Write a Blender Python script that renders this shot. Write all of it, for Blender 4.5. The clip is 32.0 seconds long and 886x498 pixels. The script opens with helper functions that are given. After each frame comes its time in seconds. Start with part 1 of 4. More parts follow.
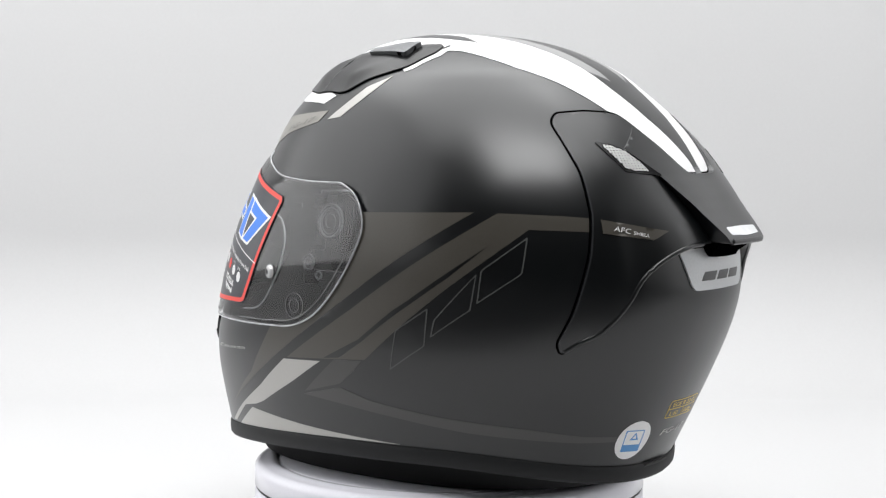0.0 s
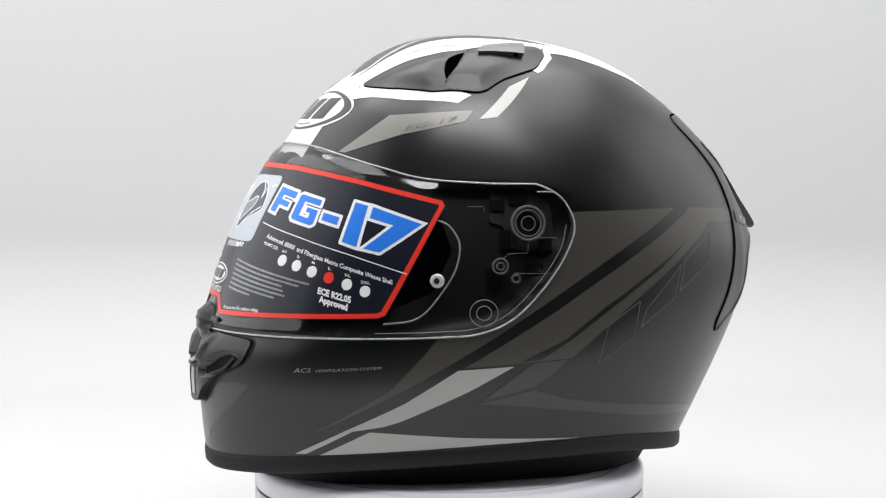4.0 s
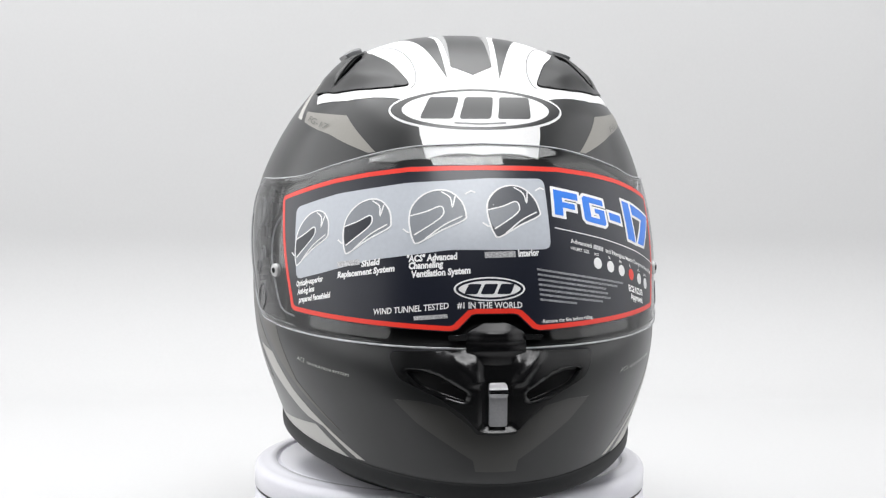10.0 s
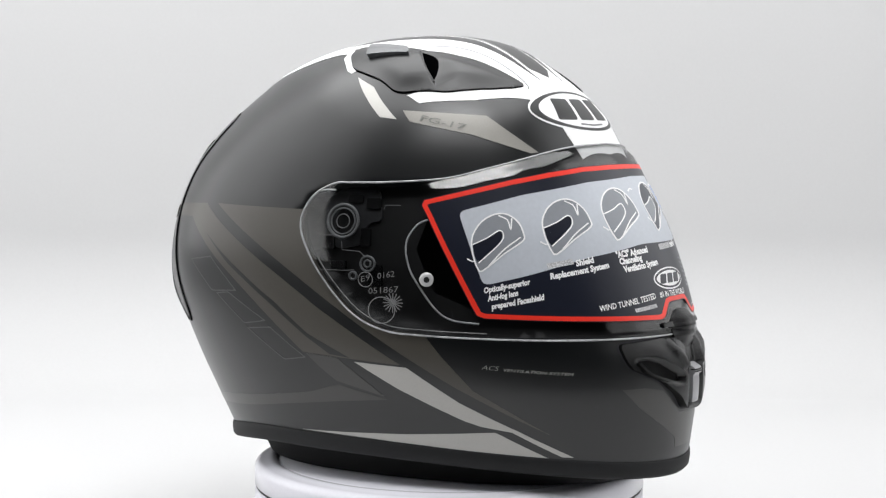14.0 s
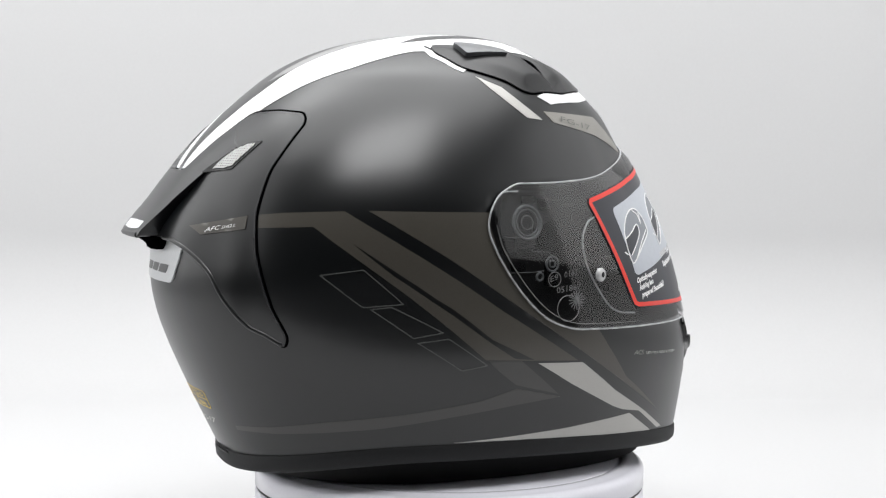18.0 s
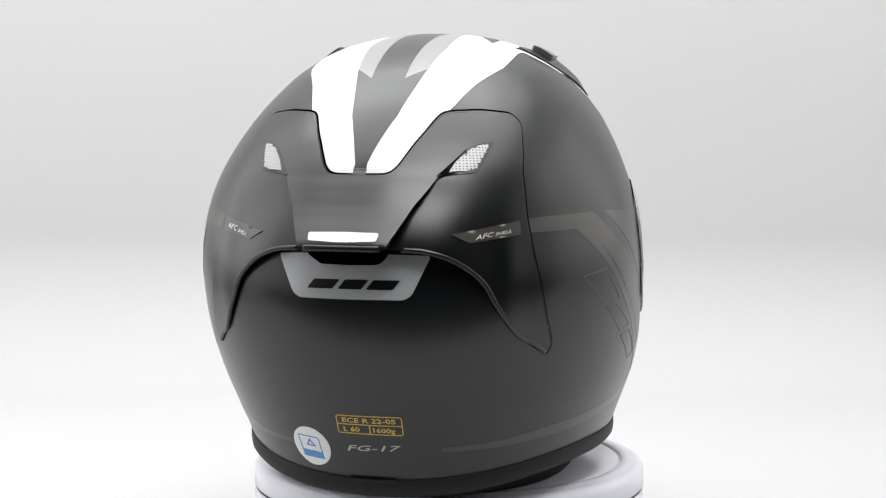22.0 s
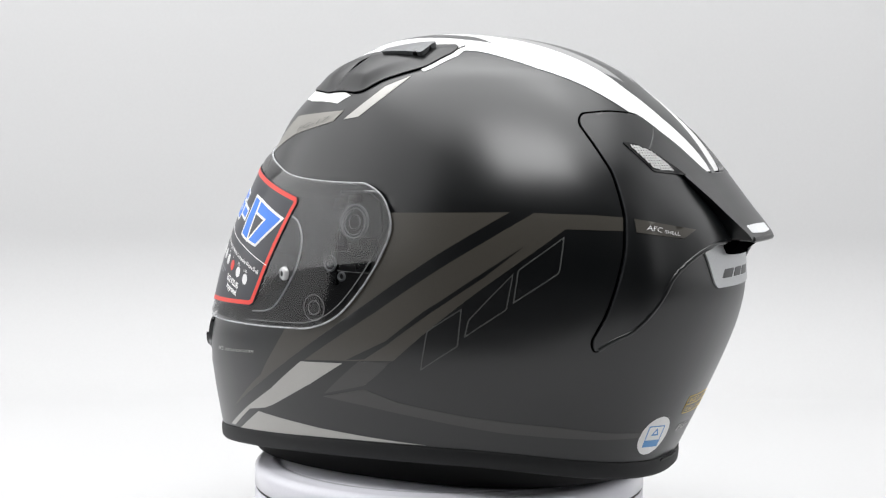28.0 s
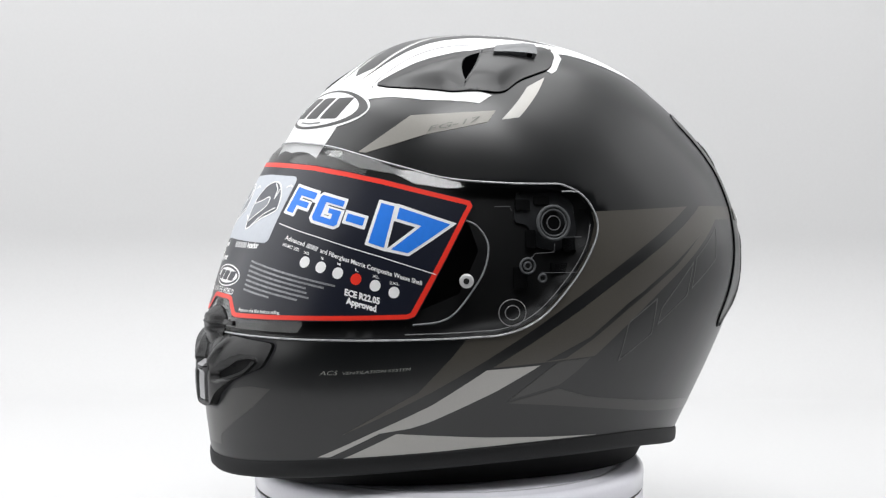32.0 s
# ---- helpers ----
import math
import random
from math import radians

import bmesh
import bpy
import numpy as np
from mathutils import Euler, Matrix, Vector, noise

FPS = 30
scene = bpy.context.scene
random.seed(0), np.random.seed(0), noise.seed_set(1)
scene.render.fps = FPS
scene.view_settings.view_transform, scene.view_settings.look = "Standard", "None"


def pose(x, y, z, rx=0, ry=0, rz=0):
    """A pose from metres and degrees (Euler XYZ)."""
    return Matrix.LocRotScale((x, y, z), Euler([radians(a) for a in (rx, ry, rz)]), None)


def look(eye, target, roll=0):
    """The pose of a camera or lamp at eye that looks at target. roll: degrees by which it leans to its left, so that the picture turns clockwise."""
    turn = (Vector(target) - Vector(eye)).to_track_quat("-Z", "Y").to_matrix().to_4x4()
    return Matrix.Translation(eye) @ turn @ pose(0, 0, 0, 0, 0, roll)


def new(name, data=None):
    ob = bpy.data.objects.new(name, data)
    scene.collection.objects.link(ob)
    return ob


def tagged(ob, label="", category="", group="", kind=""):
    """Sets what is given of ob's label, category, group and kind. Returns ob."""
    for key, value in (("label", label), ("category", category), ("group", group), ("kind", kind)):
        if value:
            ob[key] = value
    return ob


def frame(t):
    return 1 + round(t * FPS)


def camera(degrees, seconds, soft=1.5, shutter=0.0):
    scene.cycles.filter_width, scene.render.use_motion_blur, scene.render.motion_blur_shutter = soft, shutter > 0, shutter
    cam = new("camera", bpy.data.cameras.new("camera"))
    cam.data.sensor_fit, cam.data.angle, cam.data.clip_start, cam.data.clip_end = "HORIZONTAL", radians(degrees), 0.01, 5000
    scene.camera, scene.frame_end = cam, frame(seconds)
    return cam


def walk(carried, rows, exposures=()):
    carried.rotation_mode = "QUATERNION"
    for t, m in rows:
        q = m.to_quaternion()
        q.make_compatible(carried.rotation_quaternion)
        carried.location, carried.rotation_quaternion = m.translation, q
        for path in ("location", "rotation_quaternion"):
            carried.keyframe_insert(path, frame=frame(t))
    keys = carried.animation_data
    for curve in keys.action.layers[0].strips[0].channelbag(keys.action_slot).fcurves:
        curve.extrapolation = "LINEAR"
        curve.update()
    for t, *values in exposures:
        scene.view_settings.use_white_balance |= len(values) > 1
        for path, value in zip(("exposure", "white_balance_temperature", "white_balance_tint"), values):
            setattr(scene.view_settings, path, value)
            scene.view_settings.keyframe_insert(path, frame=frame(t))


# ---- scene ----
from mathutils.bvhtree import BVHTree
from mathutils.geometry import delaunay_2d_cdt

# camera: still, on the axis of the turntable, one metre away
EYE = (0.0, -1.0, 0.270)
cam = camera(31.6, 32.0, soft=1.25)
STILL = pose(*EYE, 90 - 4.101, -0.243, 0.275)
walk(cam, [(0, STILL), (32, STILL)])

# turn of the table: degrees at the start and per second
START, SPEED = 56.6, 13.115
OFF_X = -0.0041

# ---- light: a white photo tent with soft boxes ----
world = bpy.data.worlds.new("world")
scene.world = world
world.use_nodes = True
world.node_tree.nodes["Background"].inputs[0].default_value = (0.9, 0.95, 1.0, 1)
world.node_tree.nodes["Background"].inputs[1].default_value = 0.16


def soft_box(name, eye, target, size_x, size_y, watts, colour=(1, 1, 1)):
    lamp = bpy.data.lights.new(name, "AREA")
    lamp.shape, lamp.size, lamp.size_y, lamp.energy, lamp.color = "RECTANGLE", size_x, size_y, watts, colour
    ob = new(name, lamp)
    ob.matrix_world = look(eye, target)
    return ob


COOL = (0.993, 0.996, 1.003)
soft_box("soft_box_top", (-0.04, 0.09, 1.42), (-0.04, 0.09, 0.2), 1.66, 1.24, 20.5, COOL)
soft_box("soft_box_key", (0.08, -0.68, 1.30), (0.0, -0.10, 0.25), 0.74, 0.46, 9.0, COOL)
# added lamp, out of view, that only brightens the upright paper
soft_box("backdrop_fill", (-0.25, 0.30, 1.50), (-0.20, 0.76, 0.55), 1.5, 0.35, 6.6, COOL)
# unseen lamp that stands in for the tent's bright left side
soft_box("left_side_fill", (-0.93, -0.06, 0.78), (0, -0.04, 0.78), 1.45, 1.20, 6.6, COOL)
soft_box("soft_box_right", (0.93, -0.01, 0.62), (0, -0.01, 0.62), 1.40, 0.82, 2.3, COOL)
scene.view_settings.exposure = -0.05


# ---- materials ----
def tree_of(name):
    m = bpy.data.materials.new(name)
    m.use_nodes = True
    t = m.node_tree
    return m, t, t.nodes["Principled BSDF"]


def link_noise(t, scale, detail=4.0, space="Object"):
    co = t.nodes.new("ShaderNodeTexCoord")
    n = t.nodes.new("ShaderNodeTexNoise")
    n.inputs["Scale"].default_value, n.inputs["Detail"].default_value = scale, detail
    t.links.new(co.outputs[space], n.inputs["Vector"])
    return n


def ramp(t, source, low, high, lo_pos=0.3, hi_pos=0.7):
    r = t.nodes.new("ShaderNodeMapRange")
    r.inputs["From Min"].default_value, r.inputs["From Max"].default_value = lo_pos, hi_pos
    r.inputs["To Min"].default_value, r.inputs["To Max"].default_value = low, high
    t.links.new(source, r.inputs["Value"])
    return r.outputs[0]


def surface(name, colour, rough=0.5, metal=0.0, vary=0.06, grain=600.0, bump=0.0, coat=0.0, coat_rough=0.1, wide=9.0, specular=0.5):
    """A painted or moulded surface with fine grain and wide, faint unevenness."""
    m, t, b = tree_of(name)
    fine, broad = link_noise(t, grain, 3.0), link_noise(t, wide, 5.0)
    mix = t.nodes.new("ShaderNodeMix")
    mix.data_type, mix.blend_type = "RGBA", "MULTIPLY"
    mix.inputs[0].default_value = 1.0
    mix.inputs[6].default_value = (*colour, 1)
    both = t.nodes.new("ShaderNodeMath")
    both.operation = "MULTIPLY"
    t.links.new(ramp(t, fine.outputs["Fac"], 1 - vary, 1 + vary), both.inputs[0])
    t.links.new(ramp(t, broad.outputs["Fac"], 1 - vary, 1 + vary), both.inputs[1])
    t.links.new(both.outputs[0], mix.inputs[7])
    t.links.new(mix.outputs[2], b.inputs["Base Color"])
    t.links.new(ramp(t, broad.outputs["Fac"], rough * 0.92, min(1, rough * 1.08)), b.inputs["Roughness"])
    b.inputs["Metallic"].default_value = metal
    b.inputs["Specular IOR Level"].default_value = specular
    b.inputs["Coat Weight"].default_value, b.inputs["Coat Roughness"].default_value = coat, coat_rough
    if bump:
        bp = t.nodes.new("ShaderNodeBump")
        bp.inputs["Strength"].default_value, bp.inputs["Distance"].default_value = bump, 0.00006
        t.links.new(fine.outputs["Fac"], bp.inputs["Height"])
        t.links.new(bp.outputs[0], b.inputs["Normal"])
    return m


def clear(name, tint, rough=0.07, ior=1.85):
    """Clear polycarbonate: see-through, with a mirror's gloss that grows at a slant."""
    m, t, b = tree_of(name)
    t.nodes.remove(b)
    out = t.nodes["Material Output"]
    see, gloss, mix, fr = (t.nodes.new(k) for k in ("ShaderNodeBsdfTransparent", "ShaderNodeBsdfGlossy", "ShaderNodeMixShader", "ShaderNodeFresnel"))
    see.inputs[0].default_value = (*tint, 1)
    gloss.inputs["Roughness"].default_value = rough
    fr.inputs["IOR"].default_value = ior
    t.links.new(fr.outputs[0], mix.inputs[0])
    t.links.new(see.outputs[0], mix.inputs[1])
    t.links.new(gloss.outputs[0], mix.inputs[2])
    t.links.new(mix.outputs[0], out.inputs["Surface"])
    return m


BLACK = surface("matt_black_lacquer", (0.0030, 0.0037, 0.0043), 0.305, 0.0, 0.10, 1500, 0.04, specular=0.70)
TAUPE = surface("warm_grey_lacquer", (0.066, 0.060, 0.050), 0.34, 0.0, 0.06, 1500, 0.03, specular=0.62)
SMOKE = surface("dark_warm_grey_lacquer", (0.0205, 0.0195, 0.0170), 0.285, 0.0, 0.06, 1500, 0.03, specular=0.85)
SILVER = surface("silver_lacquer", (0.50, 0.49, 0.465), 0.40, 0.15, 0.05, 1800, 0.03)
WHITE = surface("white_lacquer", (0.83, 0.83, 0.83), 0.34, 0.0, 0.02, 900, 0.0)
RUBBER = surface("black_rubber", (0.012, 0.0125, 0.0135), 0.6, 0.0, 0.10, 900, 0.15, specular=0.3)
GLOSS = surface("black_moulded_plastic", (0.006, 0.0062, 0.0066), 0.24, 0.0, 0.08, 500)
PLASTIC = surface("black_satin_plastic", (0.0065, 0.0068, 0.0074), 0.34, 0.0, 0.10, 700)
LINER = surface("black_cloth_lining", (0.004, 0.004, 0.0045), 0.9, 0.0, 0.2, 900, 0.5)
VISOR = clear("clear_visor", (0.90, 0.91, 0.92))
NAVY = surface("dark_navy_film", (0.010, 0.012, 0.022), 0.30, 0.0, 0.05, 400)
RED = surface("red_print", (0.86, 0.040, 0.022), 0.35, 0.0, 0.03, 400)
BLUE = surface("blue_print", (0.022, 0.21, 0.82), 0.35, 0.0, 0.03, 400)
PALE = surface("pale_grey_print", (0.52, 0.55, 0.60), 0.35, 0.0, 0.03, 400)
INK = surface("white_print", (0.90, 0.90, 0.90), 0.4, 0.0, 0.02, 400)
YELLOW = surface("yellow_print", (0.72, 0.50, 0.06), 0.4, 0.0, 0.03, 400)
STEEL = surface("brushed_grey_metal", (0.36, 0.36, 0.37), 0.32, 0.35, 0.08, 900, 0.05)
TABLE = surface("white_enamel", (0.83, 0.825, 0.885), 0.22, 0.0, 0.015, 500, 0.0)
GROOVE = surface("dark_joint", (0.03, 0.03, 0.035), 0.7, 0.0, 0.1, 300)
PAPER = surface("white_backdrop_paper", (0.54, 0.54, 0.542), 0.75, 0.0, 0.01, 300, 0.02, wide=2.0)


# ---- mesh helpers ----
def mesh_of(name, verts, faces, smooth=True):
    me = bpy.data.meshes.new(name)
    me.from_pydata([tuple(v) for v in verts], [], faces)
    me.validate()
    if smooth:
        me.polygons.foreach_set("use_smooth", [True] * len(me.polygons))
    return me


def part(name, me, material, parent=None, label=""):
    """Links a mesh as one object under a thing or a part."""
    if isinstance(me, bmesh.types.BMesh):
        bm, me = me, bpy.data.meshes.new(name)
        bm.to_mesh(me)
        bm.free()
    ob = new(name, me)
    if not me.materials:
        me.materials.append(material)
    ob.parent = parent
    return tagged(ob, label) if label else ob


def lathe(profile, n=128, close=False):
    """A turned form from rows of radius and height."""
    v = [(r * math.sin(2 * math.pi * k / n), r * math.cos(2 * math.pi * k / n), z) for r, z in profile for k in range(n)]
    f = [(i * n + k, (i + 1) * n + k, (i + 1) * n + (k + 1) % n, i * n + (k + 1) % n) for i in range(len(profile) - 1) for k in range(n)]
    return v, f


def curve_through(points, steps=8, closed=False):
    """Catmull-Rom through points of any dimension."""
    p = [np.array(q, float) for q in points]
    n, out = len(p), []
    for i in range(n if closed else n - 1):
        g = (lambda k: p[k % n]) if closed else (lambda k: p[k] if 0 <= k < n else (2 * p[0] - p[1] if k < 0 else 2 * p[-1] - p[-2]))
        a, b, c, d = g(i - 1), g(i), g(i + 1), g(i + 2)
        for k in range(steps):
            t = k / steps
            out.append(0.5 * (2 * b + (c - a) * t + (2 * a - 5 * b + 4 * c - d) * t * t + (3 * b - a - 3 * c + d) * t ** 3))
    if not closed:
        out.append(p[-1])
    return out


# ---- the setting ----
def sweep():
    """Paper sweep: floor, a wide bend and an upright back."""
    line = [(-0.38, 0.0), (0.60, 0.0)]
    line += [(0.60 + 0.16 * math.sin(a), 0.16 - 0.16 * math.cos(a)) for a in np.linspace(0.06, math.pi / 2, 24)]
    line += [(0.76, 2.4)]
    v = [(x, y, z) for y, z in line for x in (-2.2, 2.2)]
    f = [(2 * i, 2 * i + 1, 2 * i + 3, 2 * i + 2) for i in range(len(line) - 1)]
    ob = part("backdrop", mesh_of("backdrop", v, f), PAPER)
    return tagged(ob, "seamless white paper sweep behind the turntable", "backdrop", kind="structure")


def plain_wall(name, corners):
    # a slab, thickened away from the room
    p = [Vector(q) for q in corners]
    n = (p[1] - p[0]).cross(p[2] - p[0]).normalized()
    n = n if n.dot(p[0] - Vector((0, -0.7, 1.2))) > 0 else -n
    v = p + [q + n * 0.10 for q in p]
    f = [(0, 1, 2, 3), (7, 6, 5, 4)] + [(i, i + 4, (i + 1) % 4 + 4, (i + 1) % 4) for i in range(4)]
    ob = part(name, mesh_of(name, v, f, False), ROOM)
    return tagged(ob, "plain dark side of the studio room", "wall", kind="structure")


ROOM = surface("dark_studio_wall", (0.03, 0.03, 0.032), 0.8, 0.0, 0.08, 60, wide=1.5)
sweep()
plain_wall("wall_left", [(-2.2, -2.6, 0), (-2.2, 1.2, 0), (-2.2, 1.2, 2.4), (-2.2, -2.6, 2.4)])
plain_wall("wall_right", [(2.2, -2.6, 0), (2.2, 1.2, 0), (2.2, 1.2, 2.4), (2.2, -2.6, 2.4)])
plain_wall("wall_rear", [(-2.2, -2.6, 0), (2.2, -2.6, 0), (2.2, -2.6, 2.4), (-2.2, -2.6, 2.4)])
plain_wall("ceiling", [(-2.2, -2.6, 2.4), (2.2, -2.6, 2.4), (2.2, 1.2, 2.4), (-2.2, 1.2, 2.4)])
for side, x in (("left", -0.95), ("right", 0.95)):
    panel = part("wall_" + side + "_panel", mesh_of("panel", [(q, y, z) for q in (x, x * 1.01) for y, z in ((-0.30, 0.004), (0.75, 0.004), (0.75, 1.5), (-0.30, 1.5))],
                                                          [(0, 1, 2, 3), (7, 6, 5, 4), (0, 4, 5, 1), (1, 5, 6, 2), (2, 6, 7, 3), (3, 7, 4, 0)], False), PAPER)
    tagged(panel, "white paper side panel of the photo tent", "panel", kind="structure")
# the dark floor of the room in front of the paper
plain_wall("floor", [(-2.2, -2.6, -0.004), (2.2, -2.6, -0.004), (2.2, -0.35, -0.004), (-2.2, -0.35, -0.004)])


def turntable():
    top = new("turntable")
    tagged(top, "round white turntable with a dark joint, on white paper", "turntable")
    r = 0.1248
    shoulder = [(r - 0.0052 + 0.0052 * math.sin(a), 0.0596 + 0.0052 * math.cos(a)) for a in np.linspace(0, math.pi / 2, 9)]
    v, f = lathe([(0.0005, 0.0655), (0.1080, 0.0655), (0.1088, 0.0650), (0.1092, 0.0628), (0.1102, 0.0628), (0.1106, 0.0652), (0.1114, 0.0660), (0.1150, 0.0660), (0.1163, 0.0654)]
                 + shoulder + [(r, 0.0509), (r - 0.0004, 0.0505), (0.1185, 0.0505)])
    disc = part("turning_disc", mesh_of("turning_disc", v, f), TABLE, top)
    v, f = lathe([(0.1190, 0.0511), (0.1242, 0.0511), (0.1242, 0.0480), (0.1190, 0.0480)])
    part("joint", mesh_of("joint", v, f), GROOVE, top, "dark joint line")
    v, f = lathe([(0.1190, 0.0489), (r - 0.0005, 0.0489), (r - 0.0002, 0.0486), (r - 0.0002, 0.004), (r - 0.002, 0.0), (0.02, 0.0)])
    part("base", mesh_of("base", v, f), TABLE, top)
    return top, disc


TURNTABLE, DISC = turntable()

# ---- the helmet's form: rows of height, half width, front, back ----
FORM = [
    (0.0660, 0.0974, 0.1512, -0.1389), (0.0800, 0.1040, 0.1571, -0.1484), (0.0946, 0.1099, 0.1592, -0.1559), (0.1120, 0.1168, 0.1606, -0.1643),
    (0.1290, 0.1228, 0.1611, -0.1722), (0.1470, 0.1268, 0.1586, -0.1798), (0.1640, 0.1284, 0.1513, -0.1854), (0.1810, 0.1288, 0.1460, -0.1883),
    (0.1980, 0.1294, 0.1402, -0.1875), (0.2160, 0.1284, 0.1333, -0.1852), (0.2335, 0.1256, 0.1242, -0.1805), (0.2505, 0.1199, 0.1141, -0.1730),
    (0.2670, 0.1121, 0.1042, -0.1608), (0.2834, 0.1022, 0.0929, -0.1444), (0.2979, 0.0908, 0.0779, -0.1270), (0.3099, 0.0787, 0.0622, -0.1109),
    (0.3210, 0.0621, 0.0463, -0.0876), (0.3287, 0.0421, 0.0299, -0.0599), (0.3328, 0.0200, 0.0095, -0.0300), (0.3338, 0.0000, -0.0100, -0.0100)]
DENSE = np.array(curve_through(FORM, 10))
TOP = FORM[-1][0]
MID = (0.0, -0.02)


def form_at(z):
    i = np.interp(z, DENSE[:, 0], np.arange(len(DENSE)))
    return [np.interp(i, np.arange(len(DENSE)), DENSE[:, k]) for k in (1, 2, 3)]


SECTION_Z = np.linspace(0.03, 0.37, 341)


def eased(values):
    """A table over SECTION_Z, smoothed over about a centimetre."""
    k = np.exp(-0.5 * (np.arange(-36, 37) / 12.0) ** 2)
    return np.convolve(np.pad(values, 36, mode="edge"), k / k.sum(), mode="valid")


WIDEST = eased(-0.045 + 0.035 * np.clip((SECTION_Z - 0.24) / 0.0955, 0, 1) + np.interp(SECTION_Z, [0.10, 0.15, 0.20], [0.0274, 0.0100, 0.0]))
FULL_FRONT = eased(np.interp(SECTION_Z, [0.09, 0.14, 0.19, 0.24, 0.30], [2.02, 2.09, 2.13, 2.02, 2.45]))
FULL_REAR = eased(np.interp(SECTION_Z, [0.09, 0.14, 0.19, 0.24, 0.30], [2.13, 2.04, 2.23, 2.10, 2.14]))


def section(z, front):
    """The widest place along the helmet and the fullness of the half section at a height."""
    return float(np.interp(z, SECTION_Z, WIDEST)), float(np.interp(z, SECTION_Z, FULL_FRONT if front else FULL_REAR))


def form_point(row, a, lift=True):
    """A point of the shell at a row of DENSE and an angle from the front."""
    z, w, yf, yb = row
    c, s = math.cos(a), math.sin(a)
    if lift and z < 0.135:
        # the lower edge rises towards the sides
        yc = section(z, c > 0)[0]
        y = yc + (yf - yc) * c if c > 0 else yc + (yc - yb) * c
        side = math.sin(math.atan2(s, (y + 0.045) / (yf + 0.045 if y > -0.045 else -0.045 - yb)))
        z = z + 0.0135 * side ** 2 * ((0.135 - z) / 0.055)
        w, yf, yb = form_at(z)
    yc, n = section(z, c > 0)
    yc = yc if z < TOP - 0.0001 else yb
    ex = 2.0 / n
    x = w * math.copysign(abs(s) ** ex, s)
    y = yc + (yf - yc if c > 0 else yc - yb) * math.copysign(abs(c) ** ex, c)
    return Vector((x, y, z))


NA = 160


def form_radius(a, z):
    """How far the shell lies from the axis through MID, at the angle a from the front and the height z."""
    w, yf, yb = form_at(z)
    yc, front = section(z, True)
    rear = section(z, False)[1]
    lo, hi = 0.0, 0.4
    for _ in range(36):
        r = 0.5 * (lo + hi)
        x, y = r * math.sin(a), MID[1] + r * math.cos(a) - yc
        n = front if y > 0 else rear
        out = (abs(x) / w) ** n + (abs(y) / (yf - yc if y > 0 else yc - yb)) ** n > 1
        lo, hi = (lo, r) if out else (r, hi)
    return r


def form_mesh(rows, shrink=0.0):
    v = [form_point(r, 2 * math.pi * k / NA) for r in rows[:-1] for k in range(NA)] + [Vector((0, -0.010, rows[-1][0]))]
    m = len(rows) - 1
    f = [(i * NA + (k + 1) % NA, i * NA + k, (i + 1) * NA + k, (i + 1) * NA + (k + 1) % NA) for i in range(m - 1) for k in range(NA)]
    f += [((m - 1) * NA + (k + 1) % NA, (m - 1) * NA + k, m * NA) for k in range(NA)]
    return v, f


def corner_normals(verts, faces):
    """Normals at the corners of a mesh, from the faces round each."""
    out = [Vector() for _ in verts]
    for face in faces:
        p = [verts[i] for i in face]
        n = (p[2] - p[0]).cross(p[3] - p[1]) if len(p) == 4 else (p[1] - p[0]).cross(p[2] - p[0])
        for i in face:
            out[i] += n
    return [n.normalized() for n in out]


SV, SF = form_mesh(DENSE[10:])
SN = corner_normals(SV, SF)
FORM_TREE = BVHTree.FromPolygons(SV, SF)


def outward(p):
    return Vector((p.x, p.y - MID[1], 0)).normalized()


# ---- laying flat outlines on the curved helmet ----
ROUND = 0.125


def deg(a):
    return math.radians(a) * ROUND


def ring_hit(u, z, tree):
    """Straight in towards the upright axis, at the angle u / ROUND from the front and the height z."""
    a = u / ROUND
    way = Vector((math.sin(a), math.cos(a), 0))
    return tree.ray_cast(Vector((0, MID[1], z)) + way * 0.5, -way)


def top_hit(x, y, tree):
    return tree.ray_cast(Vector((x, y, 0.6)), Vector((0, 0, -1)))


SMOOTH_TREES = [(FORM_TREE, SV, SF, SN)]


def smooth_normal(hit, tree):
    """The normal eased between the corners of the face that was met, or None on a plain tree."""
    for known, verts, faces, normals in SMOOTH_TREES:
        if known is tree:
            n = Vector()
            for i in faces[hit[2]]:
                n += normals[i] / ((verts[i] - hit[0]).length_squared + 1e-7)
            return n.normalized()
    return None


def inside_all(points, loops):
    """Which of the flat points lie within the outlines."""
    p = np.asarray(points, float).reshape(-1, 2)
    c = np.zeros(len(p), bool)
    for loop in loops:
        q = np.asarray(loop, float)
        for (x0, y0), (x1, y1) in zip(q, np.roll(q, -1, 0)):
            if y0 != y1:
                c ^= ((y0 > p[:, 1]) != (y1 > p[:, 1])) & (p[:, 0] < (x1 - x0) * (p[:, 1] - y0) / (y1 - y0) + x0)
    return c


def inside(p, loops):
    return bool(inside_all([p], loops)[0])


def cut_fine(loop, step):
    out = []
    for (x0, y0), (x1, y1) in zip(loop, loop[1:] + loop[:1]):
        n = max(1, int(math.ceil(math.hypot(x1 - x0, y1 - y0) / step)))
        out += [(x0 + (x1 - x0) * k / n, y0 + (y1 - y0) * k / n) for k in range(n)]
    return out


